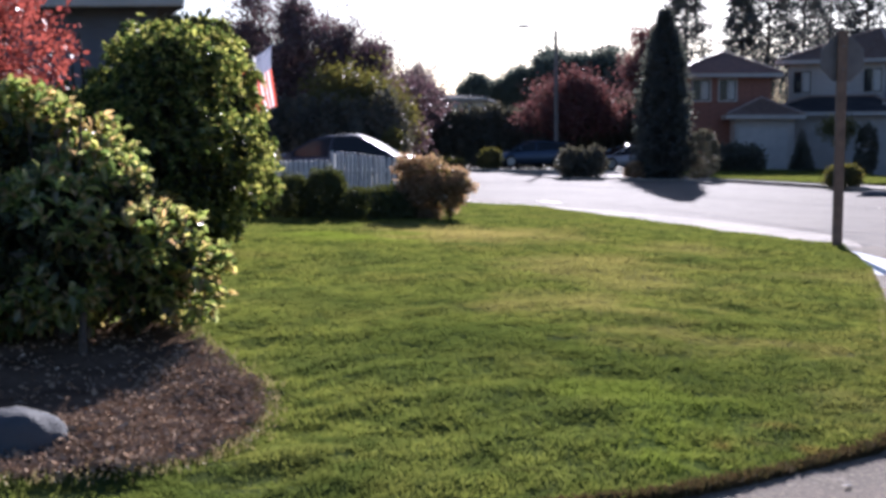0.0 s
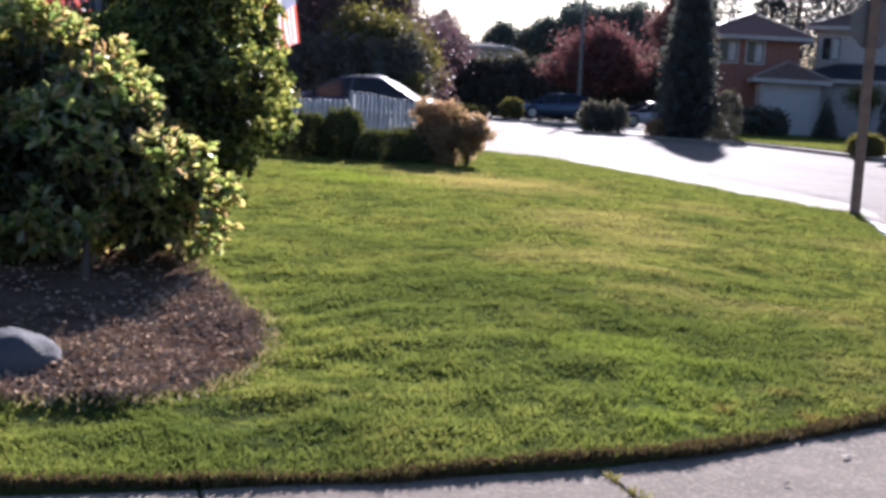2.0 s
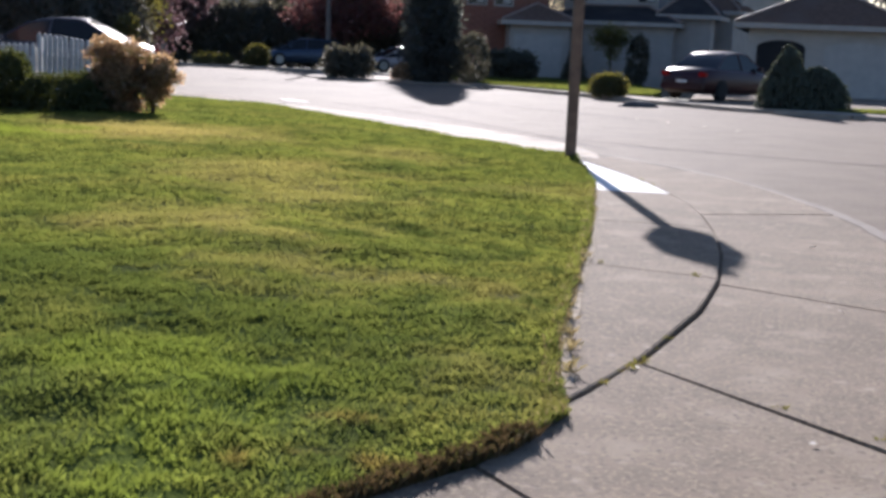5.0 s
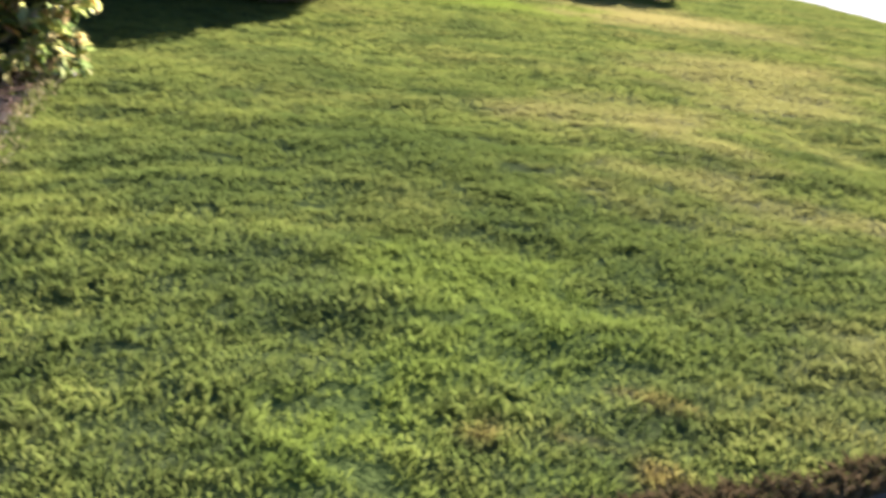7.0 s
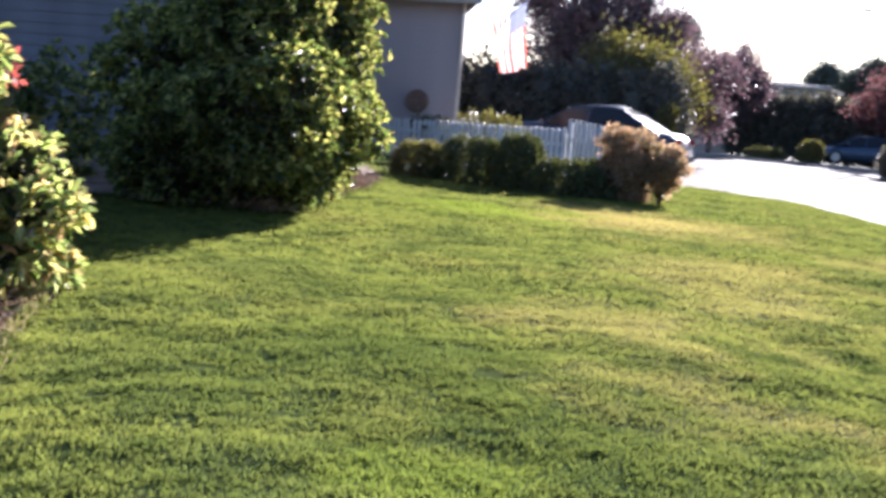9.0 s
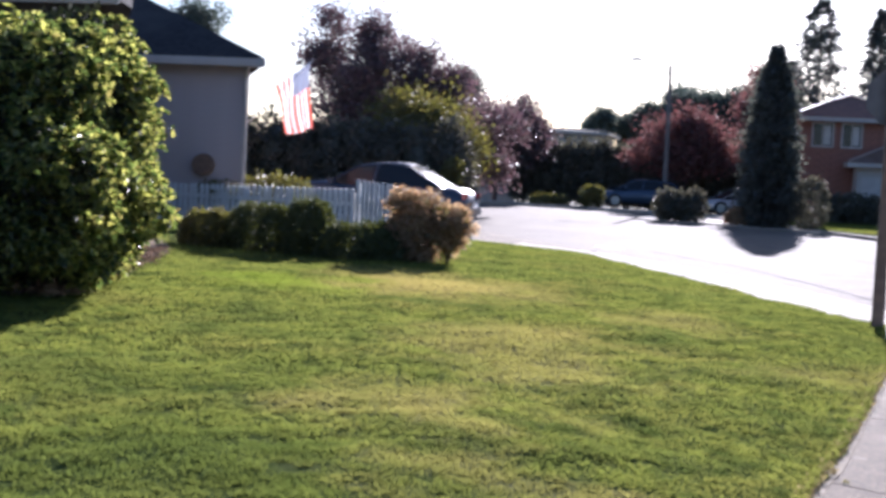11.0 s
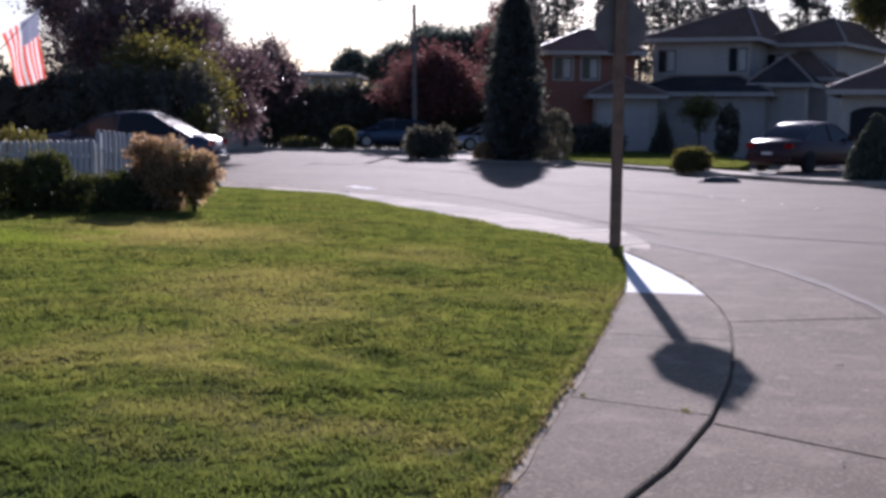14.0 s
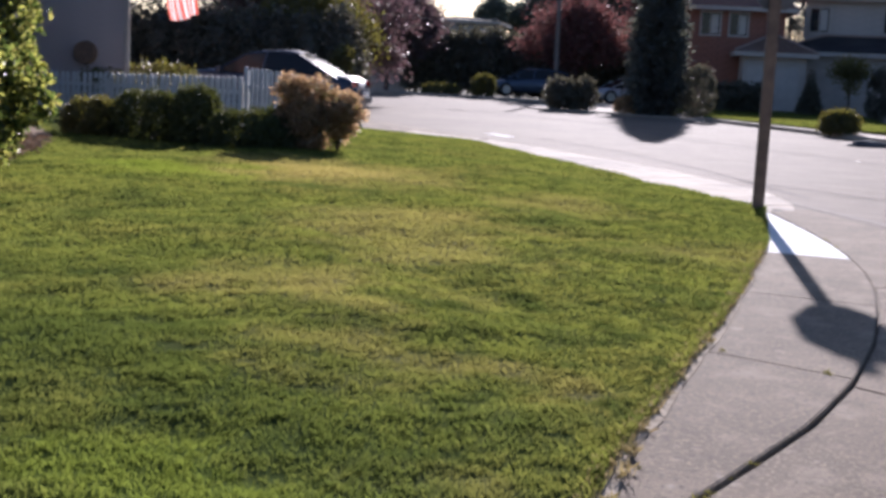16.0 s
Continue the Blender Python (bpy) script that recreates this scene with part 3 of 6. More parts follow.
WALK_IN = [(-9.0, -0.62), (-7.5, -0.05), (-6.0, 0.45), (-4.5, 1.02), (-3.0, 1.58), (-1.55, 2.18), (-0.15, 2.8), (1.2, 3.5), (2.45, 4.6), (3.22, 6.02)]
WALK_OUT = []
for i, (x, y) in enumerate(WALK_IN):
    d = min(1.0, max(0.0, (i - 6) / 3))
    n = (0.38 + 0.08 * d, -0.925 + 0.037 * d)
    w = (3.6, 3.6, 3.6, 3.6, 3.6, 3.6, 3.6, 3.2, 2.3, 1.9)[i]
    WALK_OUT.append((x + n[0] * w, y + n[1] * w))
OUTER_Z = -0.025


def gap(a, b, g):
    d = Vector((b[0] - a[0], b[1] - a[1]))
    u = d.normalized() * g
    return (a[0] + u.x, a[1] + u.y), (b[0] - u.x, b[1] - u.y)


for i in range(len(WALK_IN) - 1):
    a, b = gap(WALK_IN[i], WALK_IN[i + 1], 0.006)
    c, d = gap(WALK_OUT[i], WALK_OUT[i + 1], 0.006)
    part("slab", prism([a, b, d, c], -0.2, OUTER_Z, 0.006), M_CONC, pavement)
# outer row towards the street
OUT2 = [(-7.0, -8.2), (-5.2, -7.2), (-3.6, -6.2), (-2.0, -5.2), (-0.6, -4.4), (0.7, -3.4), (1.9, -2.2), (2.9, 0.1), (3.6, 2.0), (4.6, 4.9)]
for i in range(len(WALK_IN) - 1):
    a, b = gap(WALK_OUT[i], WALK_OUT[i + 1], 0.008)
    c, d = gap(OUT2[i], OUT2[i + 1], 0.008)
    part("slab", prism([(a[0] + 0.006, a[1] - 0.012), (b[0] + 0.006, b[1] - 0.012), d, c], -0.2, OUTER_Z - 0.004, 0.006), M_CONC, pavement)

ARC = [(2.86, 5.42), (3.0, 5.64), (3.2, 5.97), (3.46, 6.5), (3.75, 7.12), (4.06, 7.98), (4.34, 9.02), (4.56, 10.1), (4.7, 11.0), (4.78, 11.9), (4.8, 12.75), (4.78, 13.6), (4.7, 14.6), (4.58, 15.6), (4.46, 16.35)]
# apron outside the raised corner slab, in two pieces
AP0 = [(3.235, 5.99), (3.475, 6.49), (3.765, 7.11), (4.06, 7.93), (5.12, 6.93), (4.82, 5.8), (4.6, 4.93), (4.12, 4.36)]
AP1 = [(4.067, 7.95), (4.355, 9.01), (4.575, 10.09), (4.715, 10.99), (4.73, 11.2), (5.95, 11.52), (5.78, 9.8), (5.42, 8.0), (5.126, 6.945)]
AP2 = [(4.735, 11.225), (4.795, 11.9), (4.815, 12.75), (4.795, 13.6), (4.715, 14.6), (4.6, 15.6), (4.5, 16.3), (5.0, 16.85), (5.42, 15.62), (5.82, 14.45), (5.98, 13.0), (5.955, 11.55)]
for poly in (AP0, AP1, AP2):
    part("slab", prism(poly, -0.2, OUTER_Z + 0.002, 0.005), M_CONC, pavement)


def arc_lift(y):
    """Top of the corner slab: flush at both ends, a low step between."""
    t = min(1.0, max(0.0, (y - 5.4) / 1.4)) * min(1.0, max(0.0, (15.0 - y) / 3.0))
    return OUTER_Z + 0.003 + 0.016 * t


def inner_at(y):
    return float(edge_x(y)) - 0.06


def arc_at(y):
    return float(np.interp(y, [p[1] for p in ARC], [p[0] for p in ARC]))


CUTS = [5.42, 8.05, 10.3, 12.6, 16.3]
SKEW = [0.0, 0.5, 0.25, 0.14, 0.0]
for j, (y0, y1) in enumerate(zip(CUTS, CUTS[1:])):
    ys = np.linspace(y0 + 0.008, y1 - 0.008, 9)
    left = [(inner_at(y), y + SKEW[j] + (SKEW[j + 1] - SKEW[j]) * k / 8) for k, y in enumerate(ys)]
    right = [(arc_at(y + 0.0) - 0.004, y) for y in ys]
    bm = bmesh.new()
    tl = [bm.verts.new((x, y, arc_lift(q[1]))) for (x, y), q in zip(left, right)]
    tr_ = [bm.verts.new((x - 0.012, y, arc_lift(y))) for x, y in right]
    te = [bm.verts.new((x, y, arc_lift(y) - 0.006)) for x, y in right]
    lo = [bm.verts.new((x, y, -0.2)) for x, y in right]
    ll = [bm.verts.new((x, y, -0.2)) for x, y in left]
    for k in range(8):
        bm.faces.new((tl[k], tr_[k], tr_[k + 1], tl[k + 1]))
        bm.faces.new((tr_[k], te[k], te[k + 1], tr_[k + 1]))
        bm.faces.new((te[k], lo[k], lo[k + 1], te[k + 1]))
        bm.faces.new((ll[k], tl[k], tl[k + 1], ll[k + 1]))
    for k in (0, 8):
        bm.faces.new((ll[k], lo[k], te[k], tr_[k], tl[k]))
    bmesh.ops.recalc_face_normals(bm, faces=bm.faces)
    # the last slab is plain white
    slab_mat = M_WHITEPATCH if j == 3 else M_CONC
    part("slab", bm, slab_mat, pavement, "white ramp slab" if j == 3 else "")

# the lawn
rows = np.arange(-0.5, 27.7, 0.18)
cols = np.linspace(0, 1, 70) ** 0.8
gx = np.stack([-9.0 + (edge_x(y) + 9.0) * cols for y in rows])
gy = np.repeat(rows[:, None], len(cols), 1)
gz = lawn_z(gx, gy)
lv = np.stack([gx, gy, gz], -1).reshape(-1, 3)
nr, nc = gx.shape
idx = np.arange(nr * nc).reshape(nr, nc)
lf = np.stack([idx[:-1, :-1], idx[:-1, 1:], idx[1:, 1:], idx[1:, :-1]], -1).reshape(-1, 4)
skirt = np.stack([gx[:, -1], gy[:, -1], np.full(nr, -0.2)], -1)
sk = nr * nc + np.arange(nr)
lf = np.concatenate([lf, np.stack([idx[:-1, -1], sk[:-1], sk[1:], idx[1:, -1]], -1)])
lawn = np_mesh("lawn", np.concatenate([lv, skirt]), lf, M_TURF, smooth=True)
tagged(lawn, "mown green lawn with dry yellowish patches", "lawn", kind="structure")


# planting beds
def bed_mesh(name, poly, lift, mat, label):
    bm = bmesh.new()
    xs = [p[0] for p in poly]
    ys = [p[1] for p in poly]

    def inside(x, y):
        c = False
        for (x1, y1), (x2, y2) in zip(poly, poly[1:] + poly[:1]):
            if (y1 > y) != (y2 > y) and x < (x2 - x1) * (y - y1) / (y2 - y1) + x1:
                c = not c
        return c
    st = 0.1
    grid = {}
    for i in range(int((max(xs) - min(xs)) / st) + 1):
        for j in range(int((max(ys) - min(ys)) / st) + 1):
            x, y = min(xs) + i * st, min(ys) + j * st
            if inside(x, y):
                z = float(lawn_z(np.array([x]), np.array([y]))[0])
                n = noise.noise(Vector((x * 3, y * 3, 0))) * 0.025 + noise.noise(Vector((x * 11, y * 11, 3))) * 0.015
                grid[i, j] = bm.verts.new((x + 0.03 * noise.noise(Vector((x * 9, y * 9, 5))), y + 0.03 * noise.noise(Vector((x * 9, y * 9, 9))), z + lift + n))
    for (i, j), v in grid.items():
        q = [grid.get(k) for k in ((i, j), (i + 1, j), (i + 1, j + 1), (i, j + 1))]
        if all(q):
            bm.faces.new(q)
    ob = obj(name, bm, mat, True)
    return tagged(ob, label, "planting bed", kind="structure")


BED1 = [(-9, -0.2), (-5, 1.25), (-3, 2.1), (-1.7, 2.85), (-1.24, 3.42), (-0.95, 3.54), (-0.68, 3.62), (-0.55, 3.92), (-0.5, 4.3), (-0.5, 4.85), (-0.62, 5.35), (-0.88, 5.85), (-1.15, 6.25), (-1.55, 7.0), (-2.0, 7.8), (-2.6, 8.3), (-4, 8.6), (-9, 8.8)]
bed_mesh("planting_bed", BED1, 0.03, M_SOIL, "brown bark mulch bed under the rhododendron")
BED2 = [(-9, 11.4), (-4.6, 11.6), (-3.4, 11.9), (-2.95, 12.4), (-3.35, 13.8), (-3.7, 15.0), (-4.15, 16.6), (-4.75, 18.2), (-5.9, 20.2), (-7.1, 21.9), (-7.9, 23.0), (-9, 23)]
bed_mesh("planting_bed", BED2, 0.03, M_MULCH, "bare brown bed along the house")

# grass blades
rng = np.random.default_rng(4)


def in_poly(x, y, poly):
    c = np.zeros(len(x), bool)
    for (x1, y1), (x2, y2) in zip(poly, poly[1:] + poly[:1]):
        if y1 == y2:
            continue
        cond = ((y1 > y) != (y2 > y)) & (x < (x2 - x1) * (y - y1) / (y2 - y1) + x1)
        c ^= cond
    return c


PITS = np.random.default_rng(77).random((260, 4)) * (7.0, 11.5, 0.07, 0.02) + (-3.0, 3.3, 0.04, 0.018)


PITS = np.concatenate([PITS, [(1.69, 18.36, 0.17, 0.1), (2.33, 11.62, 0.16, 0.05), (0.55, 11.31, 0.1, 0.05), (1.96, 13.57, 0.08, 0.05), (2.06, 9.35, 0.08, 0.03), (2.5, 10.07, 0.1, 0.04), (-0.19, 13.22, 0.1, 0.05)]])


def pitted(x, y):
    """True where a small bare dent breaks the turf."""
    out = np.zeros(len(x), bool)
    for px, py, pa, pb in PITS:
        out |= ((x - px) / pa) ** 2 + ((y - py - 0.3 * (x - px)) / pb) ** 2 < 1
    return out


def blades(name, n, y0, y1, h, w, label, mat=None, xmin=-5.0, edge=None, tufts=1):
    y = y0 + (y1 - y0) * rng.random(n)
    if edge:
        x = edge_x(y) + edge * (rng.random(n) ** 1.5 - 0.25)
    else:
        x = xmin + (edge_x(y) + 0.02 - xmin) * rng.random(n)
    # blades stand in tufts that share a lean and a height
    tuft = np.arange(n) // tufts
    nt_ = tuft[-1] + 1
    if tufts > 1:
        first = tuft * tufts
        x = np.minimum(x[first] + 0.02 * rng.normal(size=n), edge_x(y[first]) + 0.02)
        y = y[first] + 0.02 * rng.normal(size=n)
    way, tall = (rng.random(nt_) * 2 * np.pi)[tuft], (0.6 + 0.8 * rng.random(nt_))[tuft]
    ok = ~in_poly(x, y, BED1) & ~in_poly(x, y, BED2) & ~pitted(x, y)
    if not edge:
        ok &= x < edge_x(y) + 0.04
    x, y, way, tall = x[ok], y[ok], way[ok], tall[ok]
    n = len(x)
    z = lawn_z(np.minimum(x, edge_x(y)), y)
    big = 0.95 + 9 * lumps(x * 1.9 + 3, y * 1.9)
    hh = h * (0.7 + 0.5 * rng.random(n)) * big * tall
    a = way + 0.8 * rng.normal(size=n)
    lean = 0.9 * rng.random(n) + 0.15
    tipx, tipy = np.cos(a) * hh * lean, np.sin(a) * hh * lean
    b = a + np.pi / 2 + 0.5 * rng.normal(size=n)
    wx, wy = np.cos(b) * w * 0.5, np.sin(b) * w * 0.5
    v = np.empty((n, 4, 3))
    v[:, 0] = np.stack([x - wx, y - wy, z - 0.01], -1)
    v[:, 1] = np.stack([x + wx, y + wy, z - 0.01], -1)
    v[:, 2] = np.stack([x + tipx * 0.45 + wx * 0.7, y + tipy * 0.45 + wy * 0.7, z + hh * 0.65], -1)
    v[:, 3] = np.stack([x + tipx, y + tipy, z + hh * 0.95], -1)
    ob = np_mesh(name, v.reshape(-1, 3), np.arange(4 * n).reshape(n, 4), mat or M_GRASS)
    return tagged(ob, label, "grass", kind="stuff")


blades("grass", 250000, 0.0, 9.5, 0.023, 0.004, "short green lawn grass", None, -3.4, tufts=14)
blades("grass", 290000, 0.0, 9.5, 0.017, 0.004, "low dense lawn grass", None, -3.4)
blades("grass", 120000, 9.5, 17.5, 0.027, 0.0075, "short green and dry lawn grass", tufts=10)
blades("grass", 150000, 9.5, 17.5, 0.024, 0.0075, "low dense green and dry lawn grass")
blades("grass", 120000, 17.5, 27.6, 0.03, 0.013, "short dry lawn grass")
blades("edge_grass", 11000, -0.4, 5.6, 0.023, 0.007, "shaggy grass hanging over the pavement edge", None, edge=0.07)
blades("edge_grass", 15000, -0.4, 4.9, 0.036, 0.006, "brown thatch hanging over the pavement edge", M_THATCH, edge=0.11)
blades("edge_grass", 5000, 5.6, 17.5, 0.035, 0.007, "trimmed grass along the pavement edge", None, edge=0.05)
blades("edge_grass", 5000, 1.5, 13.0, 0.024, 0.007, "brown dry grass along the pavement edge", M_DRY, edge=0.07)


# ---------------------------------------------------------------- shrubs and trees near the lawn
def shrub(name, label, blobs, n_tips, leaves, length, width, base, stems, mat, inner=0.7, core=None, group="", seed=1, loose=None, r0=0.04, heart=None, heart_mat=None):
    r = np.random.default_rng(seed)
    root = thing(name, label, "shrub", group, at=(base[0], base[1], base[2]))
    off = np.array(base)
    p, d = blob_points(r, n_tips, blobs, inner, base[2] + 0.06)
    if loose is None:
        v, f = rosettes(r, p, d, leaves, length, width)
    else:
        v, f = scatter_leaves(r, np.repeat(p, leaves, 0) + 0.5 * length * r.normal(size=(n_tips * leaves, 3)), np.repeat(d, leaves, 0), length, width, loose)
    np_part("foliage", v - off, f, mat, root)
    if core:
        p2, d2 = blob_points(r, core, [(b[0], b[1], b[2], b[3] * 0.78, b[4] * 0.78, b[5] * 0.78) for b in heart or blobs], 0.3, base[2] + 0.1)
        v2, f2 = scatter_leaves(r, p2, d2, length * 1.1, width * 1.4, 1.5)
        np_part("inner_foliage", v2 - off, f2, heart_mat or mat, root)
    for bm in (limbs(r, (0, 0, -0.05), max(b[2] + b[5] * 0.5 for b in blobs) - base[2], 0.7 * max(b[3] for b in blobs), stems, r0) if stems else ()):
        part("stem", bm, M_BARK, root)
    return root


RH = [(-2.68, 6.6, 0.55, 0.9, 0.7, 0.35), (-2.8, 6.95, 1.22, 0.7, 0.8, 0.5), (-2.33, 6.9, 0.92, 0.5, 0.6, 0.44), (-1.84, 7.0, 0.62, 0.42, 0.5, 0.4), (-1.9, 6.95, 0.42, 0.36, 0.45, 0.28), (-3.55, 6.7, 1.08, 0.9, 0.9, 0.7), (-2.45, 6.5, 0.78, 0.75, 0.65, 0.38), (-2.04, 6.8, 0.85, 0.5, 0.6, 0.42), (-3.25, 6.3, 0.75, 0.8, 0.6, 0.4)]
def lumpy(blobs, n, size, seed, low=0.3):
    """Many small leaf masses over the surface of a few large ones."""
    g = np.random.default_rng(seed)
    out = []
    big = np.array(blobs)
    w = big[:, 3] * big[:, 5]
    while len(out) < n:
        b = big[g.choice(len(big), p=w / w.sum())]
        d = unit(g.normal(size=3))
        p = b[:3] + d * b[3:] * (1 - 0.75 * size / b[3:].mean())
        if p[2] < low or any((((p - c[:3]) / c[3:]) ** 2).sum() < 0.3 for c in big):
            continue
        k = size * (0.65 + 0.7 * g.random())
        out.append((*p, k * 1.15, k * 1.15, k * 0.8))
    return out


rhodo = shrub("rhododendron_bush", "broad-leaved rhododendron with sunlit yellow-green leaves in a mulch bed", lumpy(RH, 85, 0.21, 3, 0.16) + [(-1.47, 6.95, 0.6, 0.22, 0.22, 0.16), (-1.51, 6.85, 0.36, 0.2, 0.2, 0.15), (-1.58, 6.9, 0.8, 0.2, 0.2, 0.15), (-1.8, 7.3, 0.2, 0.25, 0.2, 0.13), (-2.2, 7.35, 0.22, 0.28, 0.2, 0.15), (-2.65, 7.35, 0.22, 0.3, 0.2, 0.15)], 3900, 7, 0.102, 0.035, (-2.3, 6.6, 0.04), 6, M_RHODO, 0.6, 10000, seed=3, heart=RH, heart_mat=M_INNERSHADE)
part("stem", tubed([(0.36, -0.55, -0.1), (0.34, -0.5, 0.12), (0.28, -0.35, 0.3), (0.2, -0.15, 0.45)], [0.03, 0.027, 0.022, 0.014], 8), M_BARK, rhodo, "bare brown stem")
CA = [(-3.9, 12.8, 0.6, 1.25, 1.5, 0.6), (-3.9, 12.9, 1.15, 1.35, 1.6, 1.05), (-3.6, 12.9, 1.95, 0.9, 1.1, 0.85), (-3.42, 12.7, 1.0, 1.02, 1.15, 0.82), (-3.45, 12.95, 2.45, 0.55, 0.75, 0.45), (-3.22, 12.8, 1.62, 0.62, 0.8, 0.6), (-2.9, 11.5, 1.2, 0.7, 0.6, 0.7), (-3.25, 11.7, 2.0, 0.62, 0.6, 0.6)]
shrub("camellia_bush", "tall dense dark green camellia bush beside the house", lumpy(CA, 118, 0.32, 5, 0.2), 9300, 7, 0.078, 0.038, (-4.6, 12.8, 0.1), 7, M_LAUREL, 0.6, 22000, seed=5, r0=0.06, heart=CA, heart_mat=M_INNERSHADE)
shrub("dark_bush", "dark shaded evergreen shrub under the house wall", [(-7.6, 12.6, 0.8, 1.3, 1.1, 0.8), (-6.5, 13.3, 0.75, 0.75, 0.6, 0.75), (-8.6, 12.8, 0.7, 1.1, 1.0, 0.8)], 900, 7, 0.10, 0.05, (-7.6, 12.6, 0.1), 4, M_LAUREL, 0.7, 2500, seed=6)
shrub("dark_bush", "dark shaded shrub behind the rhododendron", [(-4.9, 8.9, 0.55, 1.1, 0.7, 0.55)], 500, 7, 0.09, 0.045, (-4.9, 8.9, 0.1), 4, M_LAUREL, 0.7, 1200, seed=7)
JM = [(-3.3, 7.9, 2.1, 0.6, 0.6, 0.4), (-3.45, 7.9, 1.75, 0.5, 0.5, 0.28), (-2.85, 7.75, 1.3, 0.4, 0.35, 0.18), (-4.4, 8.4, 2.3, 1.1, 0.8, 0.55), (-3.6, 8.0, 2.55, 0.5, 0.5, 0.3)]
shrub("japanese_maple", "small japanese maple with bright red leaves", JM, 1500, 5, 0.06, 0.03, (-3.9, 8.3, 0.1), 5, M_RED, 0.4, None, seed=8, loose=1.0, r0=0.05)

# clipped hedges in front of the fence
for k, (x0, x1, z1, y, mt, lab) in enumerate([(-5.15, -4.38, 0.67, 19.5, M_OLIVE, "low clipped olive-green hedge"), (-4.42, -3.5, 0.82, 19.5, M_BOX, "dark rounded boxwood shrub"),
                                             (-3.52, -2.92, 0.92, 19.45, M_BOX, "clipped upright boxwood shrub"), (-2.95, -1.9, 0.63, 19.2, M_BOX, "low wide dark boxwood shrub")]):
    rx = (x1 - x0) / 2
    bl = [(x0 + rx, y, z1 * 0.5, rx, 0.5, z1 * 0.5), (x0 + rx * 0.6, y, z1 * 0.45, rx * 0.6, 0.5, z1 * 0.5), (x0 + rx * 1.4, y, z1 * 0.45, rx * 0.6, 0.5, z1 * 0.5)]
    bl += [(x0 + rx, y - 0.05, z1 * 0.3, rx * 0.95, 0.48, z1 * 0.35), (x0 + rx * 0.5, y, z1 * 0.55, rx * 0.5, 0.45, z1 * 0.42), (x0 + rx * 1.5, y, z1 * 0.55, rx * 0.5, 0.45, z1 * 0.42)]
    shrub("boxwood_shrub", lab + " in front of the white picket fence", bl, 2800, 4, 0.036, 0.026, (x0 + rx, y, 0.06), 3, mt, 0.85, 1200, "clipped shrubs by the fence", 20 + k, loose=1.0)
BB = [(-1.84, 19.6, 0.9, 0.31, 0.36, 0.24), (-1.52, 19.6, 0.88, 0.3, 0.34, 0.23), (-1.4, 19.75, 0.8, 0.26, 0.3, 0.24), (-1.48, 19.65, 0.56, 0.28, 0.3, 0.3), (-1.7, 19.55, 0.62, 0.36, 0.36, 0.32), (-1.68, 19.5, 0.36, 0.34, 0.32, 0.3), (-1.63, 19.5, 0.2, 0.28, 0.3, 0.2)]
shrub("barberry_shrub", "orange-tinted spreading barberry shrub by the lawn", lumpy(BB, 44, 0.14, 31, 0.1), 3400, 5, 0.05, 0.022, (-1.45, 19.6, 0.08), 16, M_ORANGE, 0.35, 1500, "orange shrubs", 31, heart=BB, heart_mat=M_OLIVE, loose=1.0, r0=0.015)
SB = [(-1.12, 19.55, 0.78, 0.26, 0.3, 0.2), (-0.98, 19.5, 0.66, 0.2, 0.26, 0.18), (-1.2, 19.6, 0.5, 0.2, 0.26, 0.24), (-1.22, 19.55, 0.25, 0.14, 0.2, 0.2)]
shrub("barberry_shrub", "small loose orange barberry leaning out from a larger one", lumpy(SB, 26, 0.12, 37, 0.1), 1500, 5, 0.05, 0.022, (-1.2, 19.6, 0.06), 8, M_ORANGE, 0.35, 400, "orange shrubs", 37, heart=SB, heart_mat=M_OLIVE, loose=1.0, r0=0.012)
shrub("round_shrub", "small yellow-green shrub in front of the tall hedge", [(-4.45, 34.2, 1.36, 0.28, 0.28, 0.34), (-4.45, 34.2, 0.7, 0.3, 0.3, 0.6)], 600, 5, 0.08, 0.04, (-4.45, 34.2, 0), 3, M_OLIVE, 0.5, 300, "", 34, loose=1.0, r0=0.015)
shrub("barberry_shrub", "low yellow-green shrub behind the picket fence", [(-6.6, 26.9, 0.75, 0.9, 0.4, 0.4), (-7.4, 26.0, 0.7, 0.5, 0.3, 0.3)], 700, 5, 0.07, 0.04, (-6.6, 26.8, 0.0), 4, M_OLIVE, 0.5, 300, "", 33, loose=1.0, r0=0.015)


# boulder
def boulder(name, at, size, label, seed, category="boulder"):
    bm = bmesh.new()
    bmesh.ops.create_icosphere(bm, subdivisions=4, radius=1.0)
    for v in bm.verts:
        n = noise.noise(v.co * 1.3 + Vector((seed, 0, 0))) * 0.22 + noise.noise(v.co * 4.0) * 0.05
        v.co *= 1 + n
        v.co.x, v.co.y, v.co.z = v.co.x * size[0], v.co.y * size[1], max(v.co.z, -0.4) * size[2]
    ob = obj(name, bm, M_ROCK, True)
    ob.matrix_world = pose(*at, 0, 0, 20)
    return tagged(ob, label, category)


